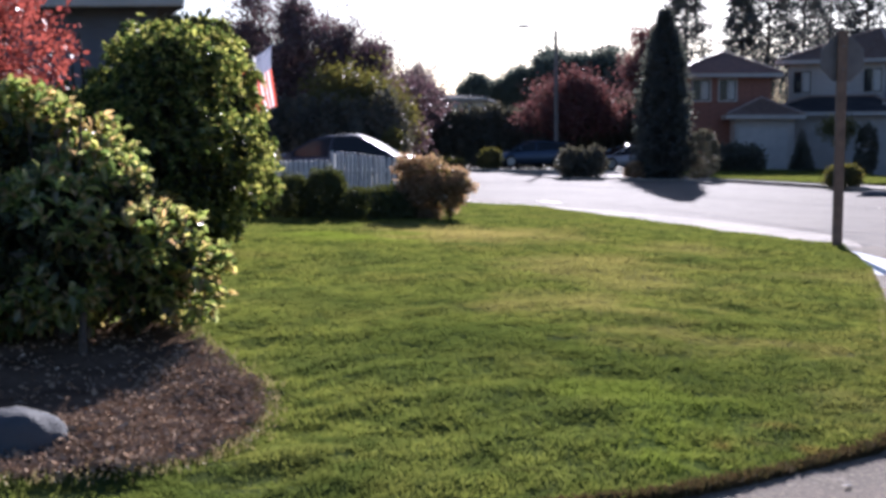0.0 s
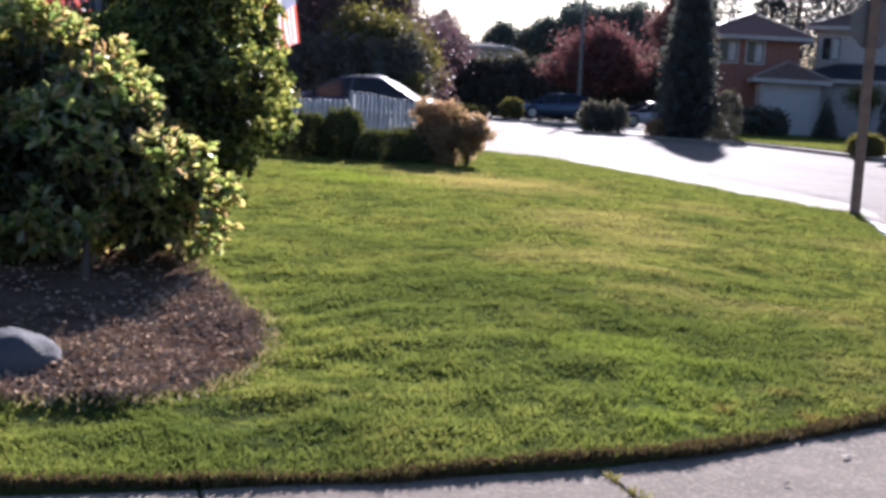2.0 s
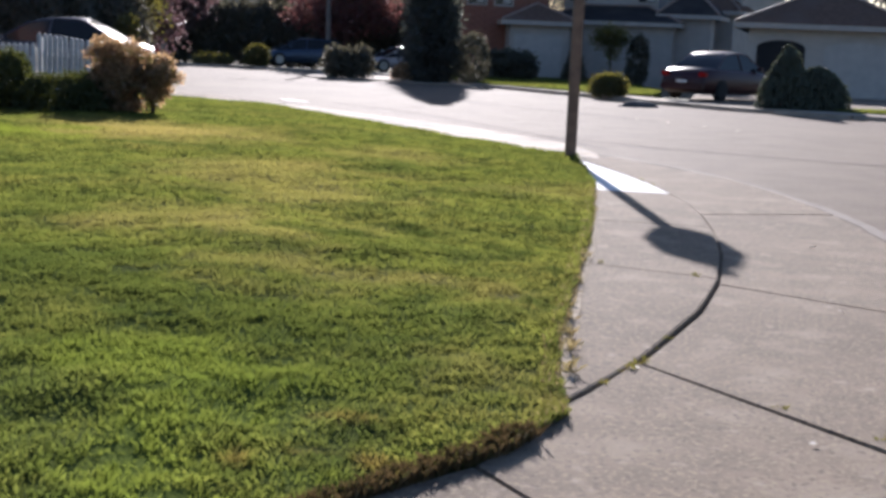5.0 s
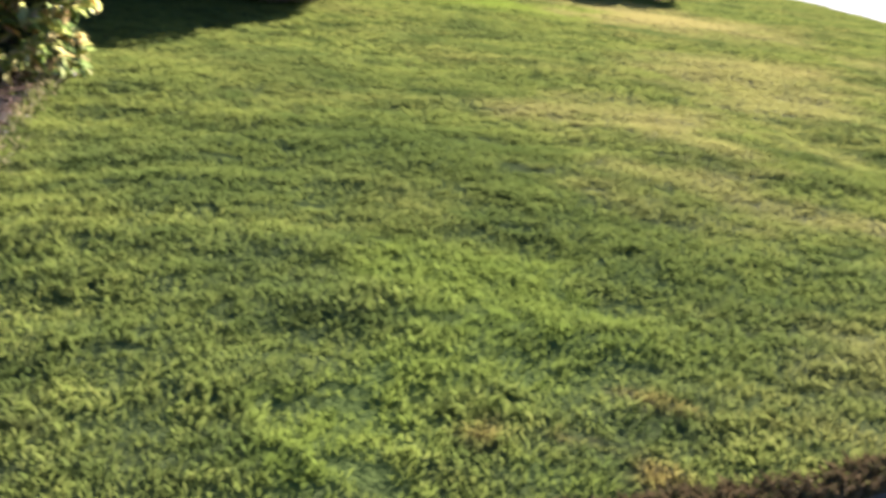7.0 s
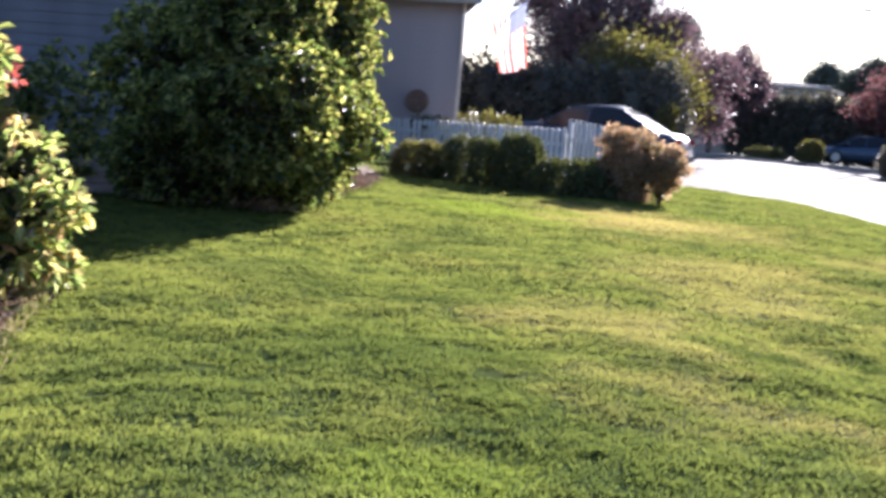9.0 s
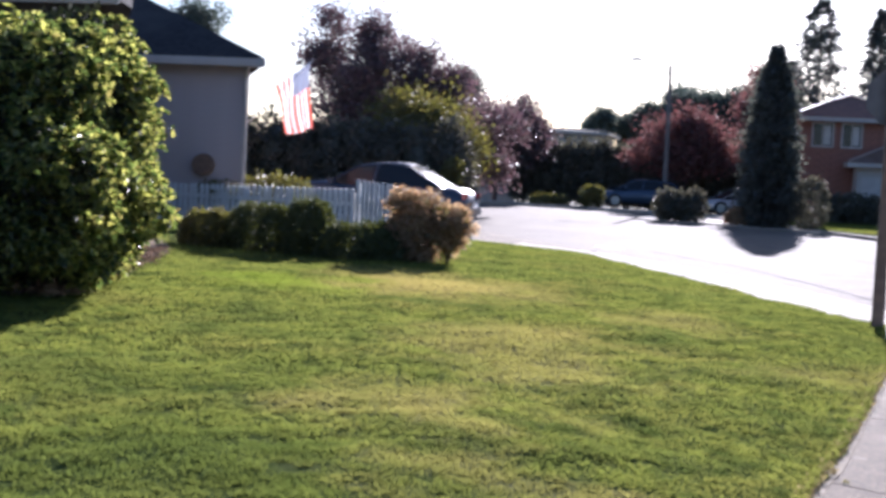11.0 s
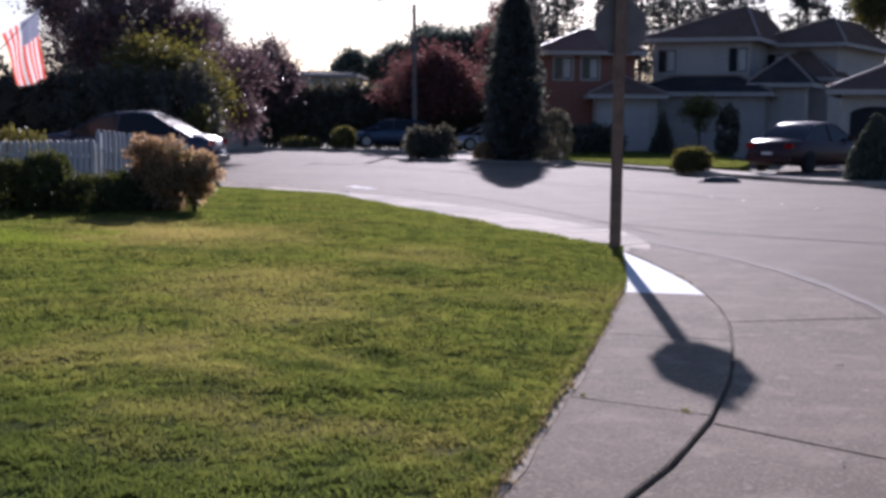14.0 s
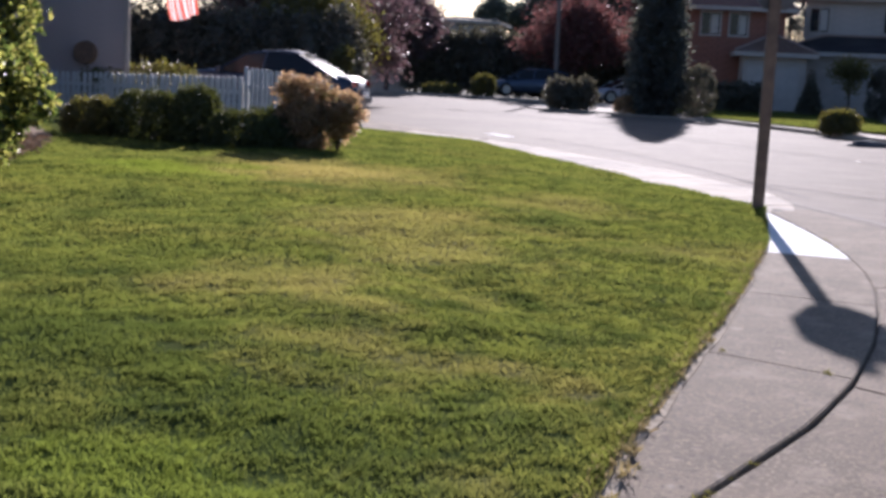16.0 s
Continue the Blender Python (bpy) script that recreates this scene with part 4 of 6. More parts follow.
boulder("boulder", (-1.46, 4.03, 0.045), (0.245, 0.22, 0.175), "smooth grey granite boulder in the planting bed", 2)
shrub("boxwood_shrub", "dark shaded boxwood beside the orange barberry", [(-2.08, 19.45, 0.36, 0.26, 0.3, 0.3), (-1.93, 19.4, 0.28, 0.2, 0.28, 0.22)], 800, 4, 0.05, 0.034, (-2.05, 19.45, 0.06), 3, M_BOX, 0.8, 600, "clipped shrubs by the fence", 36, loose=1.0)
boulder("boulder", (-2.6, 27.2, 0.06), (0.2, 0.15, 0.13), "small dark stone beside the orange shrub", 5)


# mulch chips and litter, crowded at the bed's open end to paint its sunlight
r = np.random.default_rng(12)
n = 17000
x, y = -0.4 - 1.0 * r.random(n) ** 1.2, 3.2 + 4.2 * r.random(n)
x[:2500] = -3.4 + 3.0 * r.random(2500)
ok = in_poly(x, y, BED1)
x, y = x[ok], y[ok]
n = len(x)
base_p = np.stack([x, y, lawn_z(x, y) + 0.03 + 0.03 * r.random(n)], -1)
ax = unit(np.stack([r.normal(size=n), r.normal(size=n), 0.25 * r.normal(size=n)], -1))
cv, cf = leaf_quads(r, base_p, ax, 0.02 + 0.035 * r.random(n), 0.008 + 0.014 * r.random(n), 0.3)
tagged(np_mesh("bark_chips", cv, cf, M_CHIP), "loose brown bark chips and dry leaves, crowded to brighten the bed's sunlit end", "bark mulch", kind="stuff")


# dry litter and dead twigs at the foot of the camellia
n = 5200
k = r.random(n)
x, y = -2.85 - 1.55 * k - 0.95 * r.random(n), 12.2 + 5.3 * k + 0.5 * r.normal(size=n)
ok = in_poly(x, y, BED2)
x, y = x[ok], y[ok]
n = len(x)
heap = 0.12 * r.random(n) ** 2 * np.clip((16.5 - y) / 2, 0.2, 1)
ax = unit(np.stack([r.normal(size=n), r.normal(size=n), 0.5 * r.normal(size=n)], -1))
cv, cf = leaf_quads(r, np.stack([x, y, lawn_z(x, y) + 0.035 + heap], -1), ax, 0.04 + 0.05 * r.random(n), 0.014 + 0.02 * r.random(n), 0.3)
tagged(np_mesh("leaf_litter", cv, cf, M_CHIP), "dry pinkish-brown fallen leaves under the camellia", "leaf litter", kind="stuff")


# ragged grass round the beds
def bed_fringe(poly, n, seed, h=0.05):
    r = np.random.default_rng(seed)
    pts = np.array(poly)
    seg = np.diff(np.concatenate([pts, pts[:1]]), axis=0)
    ln = np.linalg.norm(seg, axis=1)
    k = r.choice(len(seg), n, p=ln / ln.sum())
    p = pts[k] + seg[k] * r.random(n)[:, None] + 0.05 * r.normal(size=(n, 2))
    z = lawn_z(p[:, 0], p[:, 1])
    a = unit(np.stack([r.normal(size=n), r.normal(size=n), 1.0 + r.random(n)], -1))
    v, f = leaf_quads(r, np.stack([p[:, 0], p[:, 1], z + 0.015], -1), a, h * (0.6 + 0.8 * r.random(n)), 0.007, 0.4)
    return v, f


dv_, df_ = bed_fringe(BED1, 8000, 17, 0.04)
tagged(np_mesh("dry_fringe", dv_, df_, M_DRY), "pale dry grass along the edge of the mulch bed", "grass", kind="stuff")
fv, ff = joined(bed_fringe(BED1, 3500, 13, 0.035), bed_fringe(BED2, 5000, 14))
tagged(np_mesh("fringe_grass", fv, ff, M_GRASS), "ragged grass round the planting beds", "grass", kind="stuff")


# weeds and crumbs in the pavement joints
def joint_weeds(lines, n, seed, h, wid):
    r = np.random.default_rng(seed)
    out = []
    for (a, b, z) in lines:
        t = np.repeat(r.random(max(2, n // 18)), 18)[:n]
        m = len(t)
        p = np.array(a) + (np.array(b) - np.array(a)) * t[:, None] + 0.01 * r.normal(size=(m, 2))
        ax = unit(np.stack([r.normal(size=m), r.normal(size=m), 0.6 + r.random(m)], -1))
        out.append(leaf_quads(r, np.stack([p[:, 0], p[:, 1], np.full(m, z - 0.005)], -1), ax, h * (0.4 + r.random(m)), wid, 0.4))
    return joined(*out)


J = [((2.9, 5.45), (3.3, 6.1), -0.02), ((3.22, 6.0), (3.9, 4.95), -0.025), ((1.2, 3.5), (1.9, 2.2), -0.025), ((2.45, 4.6), (3.2, 3.3), -0.03), ((3.36, 8.52), (4.03, 8.06), -0.005), ((4.8, 12.7), (4.75, 14.3), -0.02)]
wv, wf = joint_weeds(J, 36, 15, 0.032, 0.006)
w2 = joint_weeds([((1.22, 3.46), (1.6, 2.72), -0.03)], 320, 18, 0.035, 0.008)
w3 = joint_weeds([((2.93, 5.5), (3.14, 5.86), -0.02), ((3.24, 6.02), (3.36, 6.28), -0.015), ((3.4, 6.36), (3.46, 6.5), -0.015)], 20, 19, 0.02, 0.005)
wv, wf = joined((wv, wf), w2, w3)
tagged(np_mesh("joint_weeds", wv, wf, M_WEED), "small yellowish weeds in the pavement joints", "weed", kind="stuff")
dv, df = joint_weeds([((2.9, 5.7), (3.06, 6.9), 0.0), ((3.07, 7.0), (3.33, 8.4), 0.0), ((3.36, 8.5), (3.4, 8.7), 0.0), ((3.42, 9.0), (3.76, 10.8), 0.0), ((3.78, 10.9), (4.05, 12.4), 0.0)], 126, 16, 0.05, 0.01)
tagged(np_mesh("dry_tufts", dv, df, M_DRY), "dry brown tufts at the lawn edge", "grass", kind="stuff")


# fallen leaves lying on pavement and street
def fallen_leaf(x, y, z, size, seed):
    r = np.random.default_rng(seed)
    n = 9
    bm = bmesh.new()
    c = bm.verts.new((0, 0, 0.012))
    ring = [bm.verts.new((math.cos(2 * math.pi * k / n) * size * (0.5 if k % 2 else 0.3), math.sin(2 * math.pi * k / n) * size * 0.3 * (1 if k % 2 else 0.7), 0.003 + 0.012 * r.random())) for k in range(n)]
    for k in range(n):
        bm.faces.new((c, ring[k], ring[(k + 1) % n]))
    ob = obj("fallen_leaf", bm, M_FALLEN)
    ob.matrix_world = pose(x, y, z + 0.002, 0, 0, 360 * r.random())
    return tagged(ob, "pale curled fallen leaf on the ground", "leaf", "fallen leaves")


for k, (x, y, z, sz) in enumerate([(2.94, 3.57, -0.025, 0.06), (2.2, 3.98, -0.025, 0.07), (3.17, 4.07, -0.025, 0.05), (2.6, 3.9, -0.025, 0.04), (1.9, 3.5, -0.025, 0.04), (3.6, 4.9, -0.025, 0.05),
                                   (7.42, 28.2, -0.1, 0.2), (7.92, 27.3, -0.1, 0.2), (8.42, 26.2, -0.1, 0.2), (8.82, 25.15, -0.1, 0.2), (4.5, 7.2, -0.022, 0.05), (5.1, 9.5, -0.022, 0.06)]):
    fallen_leaf(x, y, z, sz, 40 + k)


# seams and tar lines in the street
def ribbon(name, pts, width, z, mat, label, seed=1):
    r = np.random.default_rng(seed)
    bm = bmesh.new()
    prev = None
    P = []
    for a, b in zip(pts, pts[1:]):
        m = max(2, int(math.dist(a, b) / 0.4))
        P += [(a[0] + (b[0] - a[0]) * k / m, a[1] + (b[1] - a[1]) * k / m) for k in range(m)]
    P.append(pts[-1])
    for i, p in enumerate(P):
        q = P[min(i + 1, len(P) - 1)]
        o = P[max(i - 1, 0)]
        d = Vector((q[0] - o[0], q[1] - o[1])).normalized()
        w = width * (0.8 + 0.4 * r.random()) / 2
        j = 0.07 * width * r.normal()
        h = z(p[1]) if callable(z) else z
        pair = [bm.verts.new((p[0] - d.y * (w + j), p[1] + d.x * (w + j), h)), bm.verts.new((p[0] + d.y * (w - j), p[1] - d.x * (w - j), h))]
        if prev:
            bm.faces.new((*prev, *pair[::-1]))
        prev = pair
    ob = obj(name, bm, mat)
    return tagged(ob, label, "road mark", kind="structure")


M_EDGEDIRT = rough_mat("edge_dirt", (0.47, 0.40, 0.31), (0.31, 0.255, 0.19), 14, 0.95, gstr=0.4, spec=0.05)
M_SEAM = rough_mat("gutter_seam", (0.15, 0.115, 0.09), (0.11, 0.085, 0.065), 5, 0.9, gstr=0.3)
ribbon("gutter_line", [(4.6, 19.4), (4.95, 18.4), (5.3, 17.5), (5.72, 16.5), (6.02, 15.2), (6.18, 13.9), (6.24, 12.6), (6.17, 11.3), (5.98, 9.7), (5.6, 7.8), (5.0, 5.6)], 0.12, -0.094, M_SEAM, "brown gritty gutter line along the pavement", 2)
ribbon("tar_line", [(-3.0, 45.0), (1.5, 40.5), (4.5, 33.0), (7.8, 27.5)], 0.10, -0.096, M_STREAK, "dark tar line in the asphalt", 3)
ribbon("tar_line", [(4.6, 21.5), (6.2, 19.6), (8.5, 18.2), (13, 17.0)], 0.07, -0.096, M_STREAK, "dark crack in the asphalt", 4)
ribbon("tar_line", [(1.0, 30.0), (2.9, 26.6), (4.3, 22.8), (5.3, 19.2)], 0.06, -0.096, M_STREAK, "dark seam beside the curb", 5)
ribbon("paint_mark", [(-0.25, 30.8), (0.33, 29.95)], 0.26, -0.095, M_WHITEPATCH, "small white paint patch on the street", 6)
ribbon("dirt_line", [(2.83, 5.55), (2.9, 6.2), (3.05, 6.95), (3.27, 8.1), (3.36, 8.6), (3.51, 9.3), (3.76, 10.8), (3.88, 11.6), (4.05, 12.5)], 0.12, lambda y: arc_lift(y) + 0.004, M_EDGEDIRT, "pale dirt along the lawn edge", 7)


# ---------------------------------------------------------------- stop sign seen from behind
def stop_sign():
    root = thing("stop_sign", "octagonal road sign on a wooden post, seen from its grey back", "road sign", at=(4.36, 16.22, -0.02))
    part("post", boxed((-0.062, -0.05, -0.3), (0.062, 0.05, 2.86), 0.008), M_POST, root, "weathered brown wooden post")
    turn = pose(0, 0, 0, 0, 0, 13)
    r = 0.30 / math.cos(math.pi / 8)

    def octo(y0, y1, rr):
        bm = bmesh.new()
        a = [bm.verts.new((math.cos(math.pi / 8 + k * math.pi / 4) * rr, y0, math.sin(math.pi / 8 + k * math.pi / 4) * rr)) for k in range(8)]
        b = [bm.verts.new((v.co.x, y1, v.co.z)) for v in a]
        bm.faces.new(a)
        bm.faces.new(b[::-1])
        for k in range(8):
            bm.faces.new((a[k], b[k], b[(k + 1) % 8], a[(k + 1) % 8]))
        bmesh.ops.recalc_face_normals(bm, faces=bm.faces)
        bm.transform(Matrix.Translation((0.03, 0, 2.51)) @ turn @ Matrix.Translation((0, 0.068, 0)))
        return bm
    plate = part("plate", octo(0, 0.004, r), M_ALU, root, "bare grey aluminium back of the plate")
    part("face", octo(0.005, 0.007, r * 0.985), M_SIGNRED, plate, "red front of the plate")
    for z in (2.36, 2.66):
        bm = bmesh.new()
        bmesh.ops.create_cone(bm, segments=10, radius1=0.014, radius2=0.014, depth=0.18, cap_ends=True,
                              matrix=Matrix.Translation((0, 0, z)) @ turn @ pose(0, 0.02, 0, 90, 0, 0))
        part("bolt", bm, M_ALU, root)
    return root


stop_sign()


# ---------------------------------------------------------------- picket fence
def picket(h, w=0.08):
    return prism([(-w / 2, 0), (w / 2, 0), (w / 2, h - 0.05), (w / 4, h - 0.012), (0, h), (-w / 4, h - 0.012), (-w / 2, h - 0.05)], -0.01, 0.01)


def fence(name, a, b, h0, h1, label, posts):
    """Pickets on two rails from a to b, heights running from h0 to h1."""
    root = thing(name, label, "fence", at=(a[0], a[1], 0.0))
    d = Vector((b[0] - a[0], b[1] - a[1], 0))
    L = d.length
    ang = math.degrees(math.atan2(d.y, d.x))
    R = pose(0, 0, 0, 0, 0, ang)
    n = int(L / 0.112)
    shared = {}
    for i in range(n):
        s = (i + 0.5) * L / n
        h = round(h0 + (h1 - h0) * s / L, 2)
        if h not in shared:
            bm = picket(h)
            bm.transform(pose(0, 0, 0, 90, 0, 0))
            me = bpy.data.meshes.new("picket")
            bm.to_mesh(me)
            bm.free()
            me.materials.append(M_WHITE)
            shared[h] = me
        ob = new("picket", shared[h])
        ob.parent = root
        ob.matrix_local = R @ pose(s, 0, 0.02, random.uniform(-1.2, 1.2), random.uniform(-1, 1), 0)
    for z in (0.22, min(h0, h1) - 0.2):
        part("rail", boxed((0, 0.012, z - 0.035), (L, 0.05, z + 0.035), 0.004, R), M_WHITE, root)
    for s in posts:
        x = s * L
        h = h0 + (h1 - h0) * s - 0.06
        part("post", boxed((x - 0.05, 0.012, -0.2), (x + 0.05, 0.112, h), 0.006, R), M_WHITE, root)
    return root


fence("picket_fence", (-8.6, 25.75), (-4.45, 25.7), 0.88, 0.97, "white painted wooden picket fence", (0.01, 0.34, 0.67, 0.99))
fence("picket_fence", (-4.42, 25.68), (-2.6, 25.0), 1.17, 0.98, "white painted picket fence end section, higher than the rest", (0.02, 0.98))


# ---------------------------------------------------------------- houses
def window(parent, x, y, z, w, h, face=-1, mat=M_TRIM):
    """Window set in a wall that faces -y (face -1), with frame, sill, muntin and pane."""
    win = part("window", boxed((x - w / 2, y + 0.01, z - h / 2), (x + w / 2, y + 0.05, z + h / 2)), M_DARKIN, parent)
    part("pane", boxed((x - w / 2 + 0.03, y - 0.012, z - h / 2 + 0.03), (x + w / 2 - 0.03, y + 0.008, z + h / 2 - 0.03)), M_GLASS, win)
    bm = bmesh.new()
    t = 0.09
    box(bm, (x - w / 2 - t, y - 0.05, z + h / 2), (x + w / 2 + t, y + 0.02, z + h / 2 + t))
    box(bm, (x - w / 2 - t, y - 0.05, z - h / 2 - t), (x + w / 2 + t, y + 0.02, z - h / 2))
    box(bm, (x - w / 2 - t, y - 0.05, z - h / 2), (x - w / 2, y + 0.02, z + h / 2))
    box(bm, (x + w / 2, y - 0.05, z - h / 2), (x + w / 2 + t, y + 0.02, z + h / 2))
    box(bm, (x - 0.025, y - 0.03, z - h / 2), (x + 0.025, y + 0.0, z + h / 2))
    part("frame", bm, mat, win)
    return win


def hip_roof(x0, x1, y0, y1, z, rise, over, thick=0.16, shift=0.0):
    """Hipped roof slab over a rectangle, ridge along the longer side."""
    bm = bmesh.new()
    X0, X1, Y0, Y1 = x0 - over, x1 + over, y0 - over, y1 + over
    w, d = X1 - X0, Y1 - Y0
    if w >= d:
        r0, r1 = (X0 + d / 2, (Y0 + Y1) / 2), (X1 - d / 2, (Y0 + Y1) / 2)
    else:
        r0, r1 = ((X0 + X1) / 2 + shift, Y0 + w / 2), ((X0 + X1) / 2 + shift, Y1 - w / 2)
    lo = [bm.verts.new(v) for v in ((X0, Y0, z), (X1, Y0, z), (X1, Y1, z), (X0, Y1, z))]
    up = [bm.verts.new((v.co.x, v.co.y, z + thick)) for v in lo]
    a, b = bm.verts.new((*r0, z + thick + rise)), bm.verts.new((*r1, z + thick + rise))
    bm.faces.new(lo[::-1])
    for k in range(4):
        bm.faces.new((lo[k], lo[(k + 1) % 4], up[(k + 1) % 4], up[k]))
    if w >= d:
        for f in ((up[0], up[1], b, a), (up[1], up[2], b), (up[2], up[3], a, b), (up[3], up[0], a)):
            bm.faces.new(f)
    else:
        for f in ((up[0], up[1], a), (up[1], up[2], b, a), (up[2], up[3], b), (up[3], up[0], a, b)):
            bm.faces.new(f)
    bmesh.ops.recalc_face_normals(bm, faces=bm.faces)
    return bm


def courses(parent, x0, x1, y, z0, z1, step, mat, name="siding_board"):
    """Lap boards on a wall facing -y."""
    n = int((z1 - z0) / step)
    me = None
    for i in range(n):
        z = z0 + i * step
        if me is None:
            bm = bmesh.new()
            v = [bm.verts.new(c) for c in ((x0, y, 0), (x1, y, 0), (x1, y - 0.022, 0), (x0, y - 0.022, 0), (x0, y, step), (x1, y, step), (x1, y - 0.006, step), (x0, y - 0.006, step))]
            for f in ((0, 1, 2, 3), (4, 7, 6, 5), (3, 2, 6, 7), (0, 3, 7, 4), (1, 5, 6, 2), (0, 4, 5, 1)):
                bm.faces.new([v[k] for k in f])
            bmesh.ops.recalc_face_normals(bm, faces=bm.faces)
            me = bpy.data.meshes.new(name)
            bm.to_mesh(me)
            bm.free()
            me.materials.append(mat)
        ob = new(name, me)
        ob.parent = parent
        ob.location.z = z


def roof_trim(parent, x0, x1, y0, y1, z, over, mat):
    bm = bmesh.new()
    X0, X1, Y0, Y1 = x0 - over - 0.03, x1 + over + 0.03, y0 - over - 0.03, y1 + over + 0.03
    for lo, hi in (((X0, Y0, z - 0.06), (X1, Y0 + 0.1, z + 0.13)), ((X0, Y1 - 0.1, z - 0.06), (X1, Y1, z + 0.13)),
                   ((X0, Y0 + 0.1, z - 0.06), (X0 + 0.1, Y1 - 0.1, z + 0.13)), ((X1 - 0.1, Y0 + 0.1, z - 0.06), (X1, Y1 - 0.1, z + 0.13))):
        box(bm, lo, hi)
    return part("gutter", bm, mat, parent, "beige gutter and fascia")


def near_house():
    root = thing("house", "single-storey grey-sided house with dark hipped roof", "house")
    x0, x1, y0, ez = -24.0, -7.12, 26.6, 3.34
    w = part("wall", prism([(x0, y0), (x1, y0), (-10.6, 33.4), (x0, 33.4)], -0.3, ez), M_SIDING, root)
    courses(w, x0, x1 - 0.08, y0, 0.1, ez - 0.1, 0.15, M_SIDING)
    part("corner_board", boxed((x1 - 0.08, y0 - 0.03, 0), (x1 + 0.02, y0 + 0.06, ez - 0.02)), M_TRIM, root, "pale corner board")
    lo = [(-6.6, 26.15), (-10.3, 33.9), (-24.5, 33.9), (-24.5, 26.17)]
    bm = bmesh.new()
    vl = [bm.verts.new((x, y, ez)) for x, y in lo]
    vu = [bm.verts.new((x, y, ez + 0.14)) for x, y in lo]
    ra, rb = bm.verts.new((-12.6, 30.0, 5.75)), bm.verts.new((-24.5, 30.0, 5.75))
    bm.faces.new(vl[::-1])
    for k in range(4):
        bm.faces.new((vl[k], vl[(k + 1) % 4], vu[(k + 1) % 4], vu[k]))
    for f in ((vu[3], vu[0], ra, rb), (vu[0], vu[1], ra), (vu[1], vu[2], rb, ra), (vu[2], vu[3], rb)):
        bm.faces.new(f)
    bmesh.ops.recalc_face_normals(bm, faces=bm.faces)
    r = part("roof", bm, M_SHINGLE, root)
    part("gutter", boxed((-24.5, 26.1, ez - 0.05), (-6.58, 26.2, ez + 0.12), 0.02), M_TRIM, r, "beige gutter and fascia")
    bm = bmesh.new()
    bmesh.ops.create_cone(bm, segments=20, radius1=0.24, radius2=0.22, depth=0.14, cap_ends=True, matrix=pose(-7.98, y0 - 0.09, 1.28, 90, 0, 0))
    part("hose_reel", bm, M_POST, root, "brown round hose reel on the wall")
    part("downpipe", tubed([(x1 + 0.0, y0 - 0.08, 0.1), (x1 + 0.0, y0 - 0.08, ez - 0.25), (x1 + 0.15, y0 - 0.36, ez - 0.03)], [0.04, 0.04, 0.04], 8), M_TRIM, root)
    # wing nearer to the lawn
    wy, wx = 16.0, -4.85
    wing = part("wall", prism([(wx, wy), (wx - 0.35, wy + 0.72), (-10.2, 26.58), (-24, 26.58), (-24, wy)], -0.3, 3.24), M_DARKSIDING, root, "dark grey wing wall")
    courses(wing, -24.0, wx, wy, 0.1, 3.2, 0.15, M_DARKSIDING)
    bm = bmesh.new()
    lo = [(-4.34, 15.5), (-4.6, 16.4), (-10.1, 26.4), (-24.5, 26.4), (-24.5, 15.5)]
    vl = [bm.verts.new((x, y, 3.24)) for x, y in lo]
    vu = [bm.verts.new((x, y, 3.38)) for x, y in lo]
    ra, rb = bm.verts.new((-10.5, 21.0, 5.6)), bm.verts.new((-24.5, 21.0, 5.6))
    bm.faces.new(vl[::-1])
    for k in range(5):
        bm.faces.new((vl[k], vl[(k + 1) % 5], vu[(k + 1) % 5], vu[k]))
    for f in ((vu[4], vu[0], ra, rb), (vu[0], vu[1], ra), (vu[1], vu[2], ra), (vu[2], vu[3], rb, ra), (vu[3], vu[4], rb)):
        bm.faces.new(f)
    bmesh.ops.recalc_face_normals(bm, faces=bm.faces)
    part("roof", bm, M_SHINGLE, root)
    part("gutter", boxed((-24.5, 15.42, 3.18), (-4.3, 15.52, 3.34), 0.02), M_TRIM, root, "beige gutter")
    return root


near_house()


def flag():
    root = thing("flag", "striped red and white flag hanging from a slanted pole", "flag", at=(-7.3, 27.8, 2.6))
    part("pole", tubed([(-0.42, 0, -0.54), (1.12, 0.15, 1.02)], [0.014, 0.011], 8), M_WHITE, root)
    # cloth: 13 stripes run down from the pole, the canton at its outer top
    n, m = 26, 26
    vs, fs, mi = [], [], []
    top0, top1 = np.array([0.32, 0.03, 0.45]), np.array([1.05, 0.14, 0.97])
    for i in range(n + 1):
        u = i / n
        tp = top0 * (1 - u) + top1 * u
        for j in range(m + 1):
            t = j / m
            fold = 0.07 * math.sin(u * 11 + t * 1.5) * (0.3 + t)
            x = tp[0] * (1 - 0.6 * t) + (0.80 + 0.41 * u) * 0.6 * t + 0.03 * math.sin(t * 5 + u * 3)
            z = tp[2] - (1.02 + 0.42 * u + 0.04 * math.sin(u * 5)) * t
            vs.append((x, tp[1] + fold, z))
    for i in range(n):
        for j in range(m):
            a = i * (m + 1) + j
            fs.append((a, a + m + 1, a + m + 2, a + 1))
            stripe = i // 2
            canton = i >= n - 14 and j < int(m * 0.4)
            mi.append(2 if canton else (0 if stripe % 2 == 0 else 1))
    np_part("cloth", np.array(vs), np.array(fs), [M_FLAGRED, M_FLAGWHITE, M_FLAGBLUE], root, "red and white striped cloth with a pale blue canton", mat_index=np.array(mi), smooth=True)
    part("bracket", boxed((-0.47, -0.04, -0.62), (-0.36, 0.04, -0.46), 0.005), M_ALU, root)
    return root


flag()


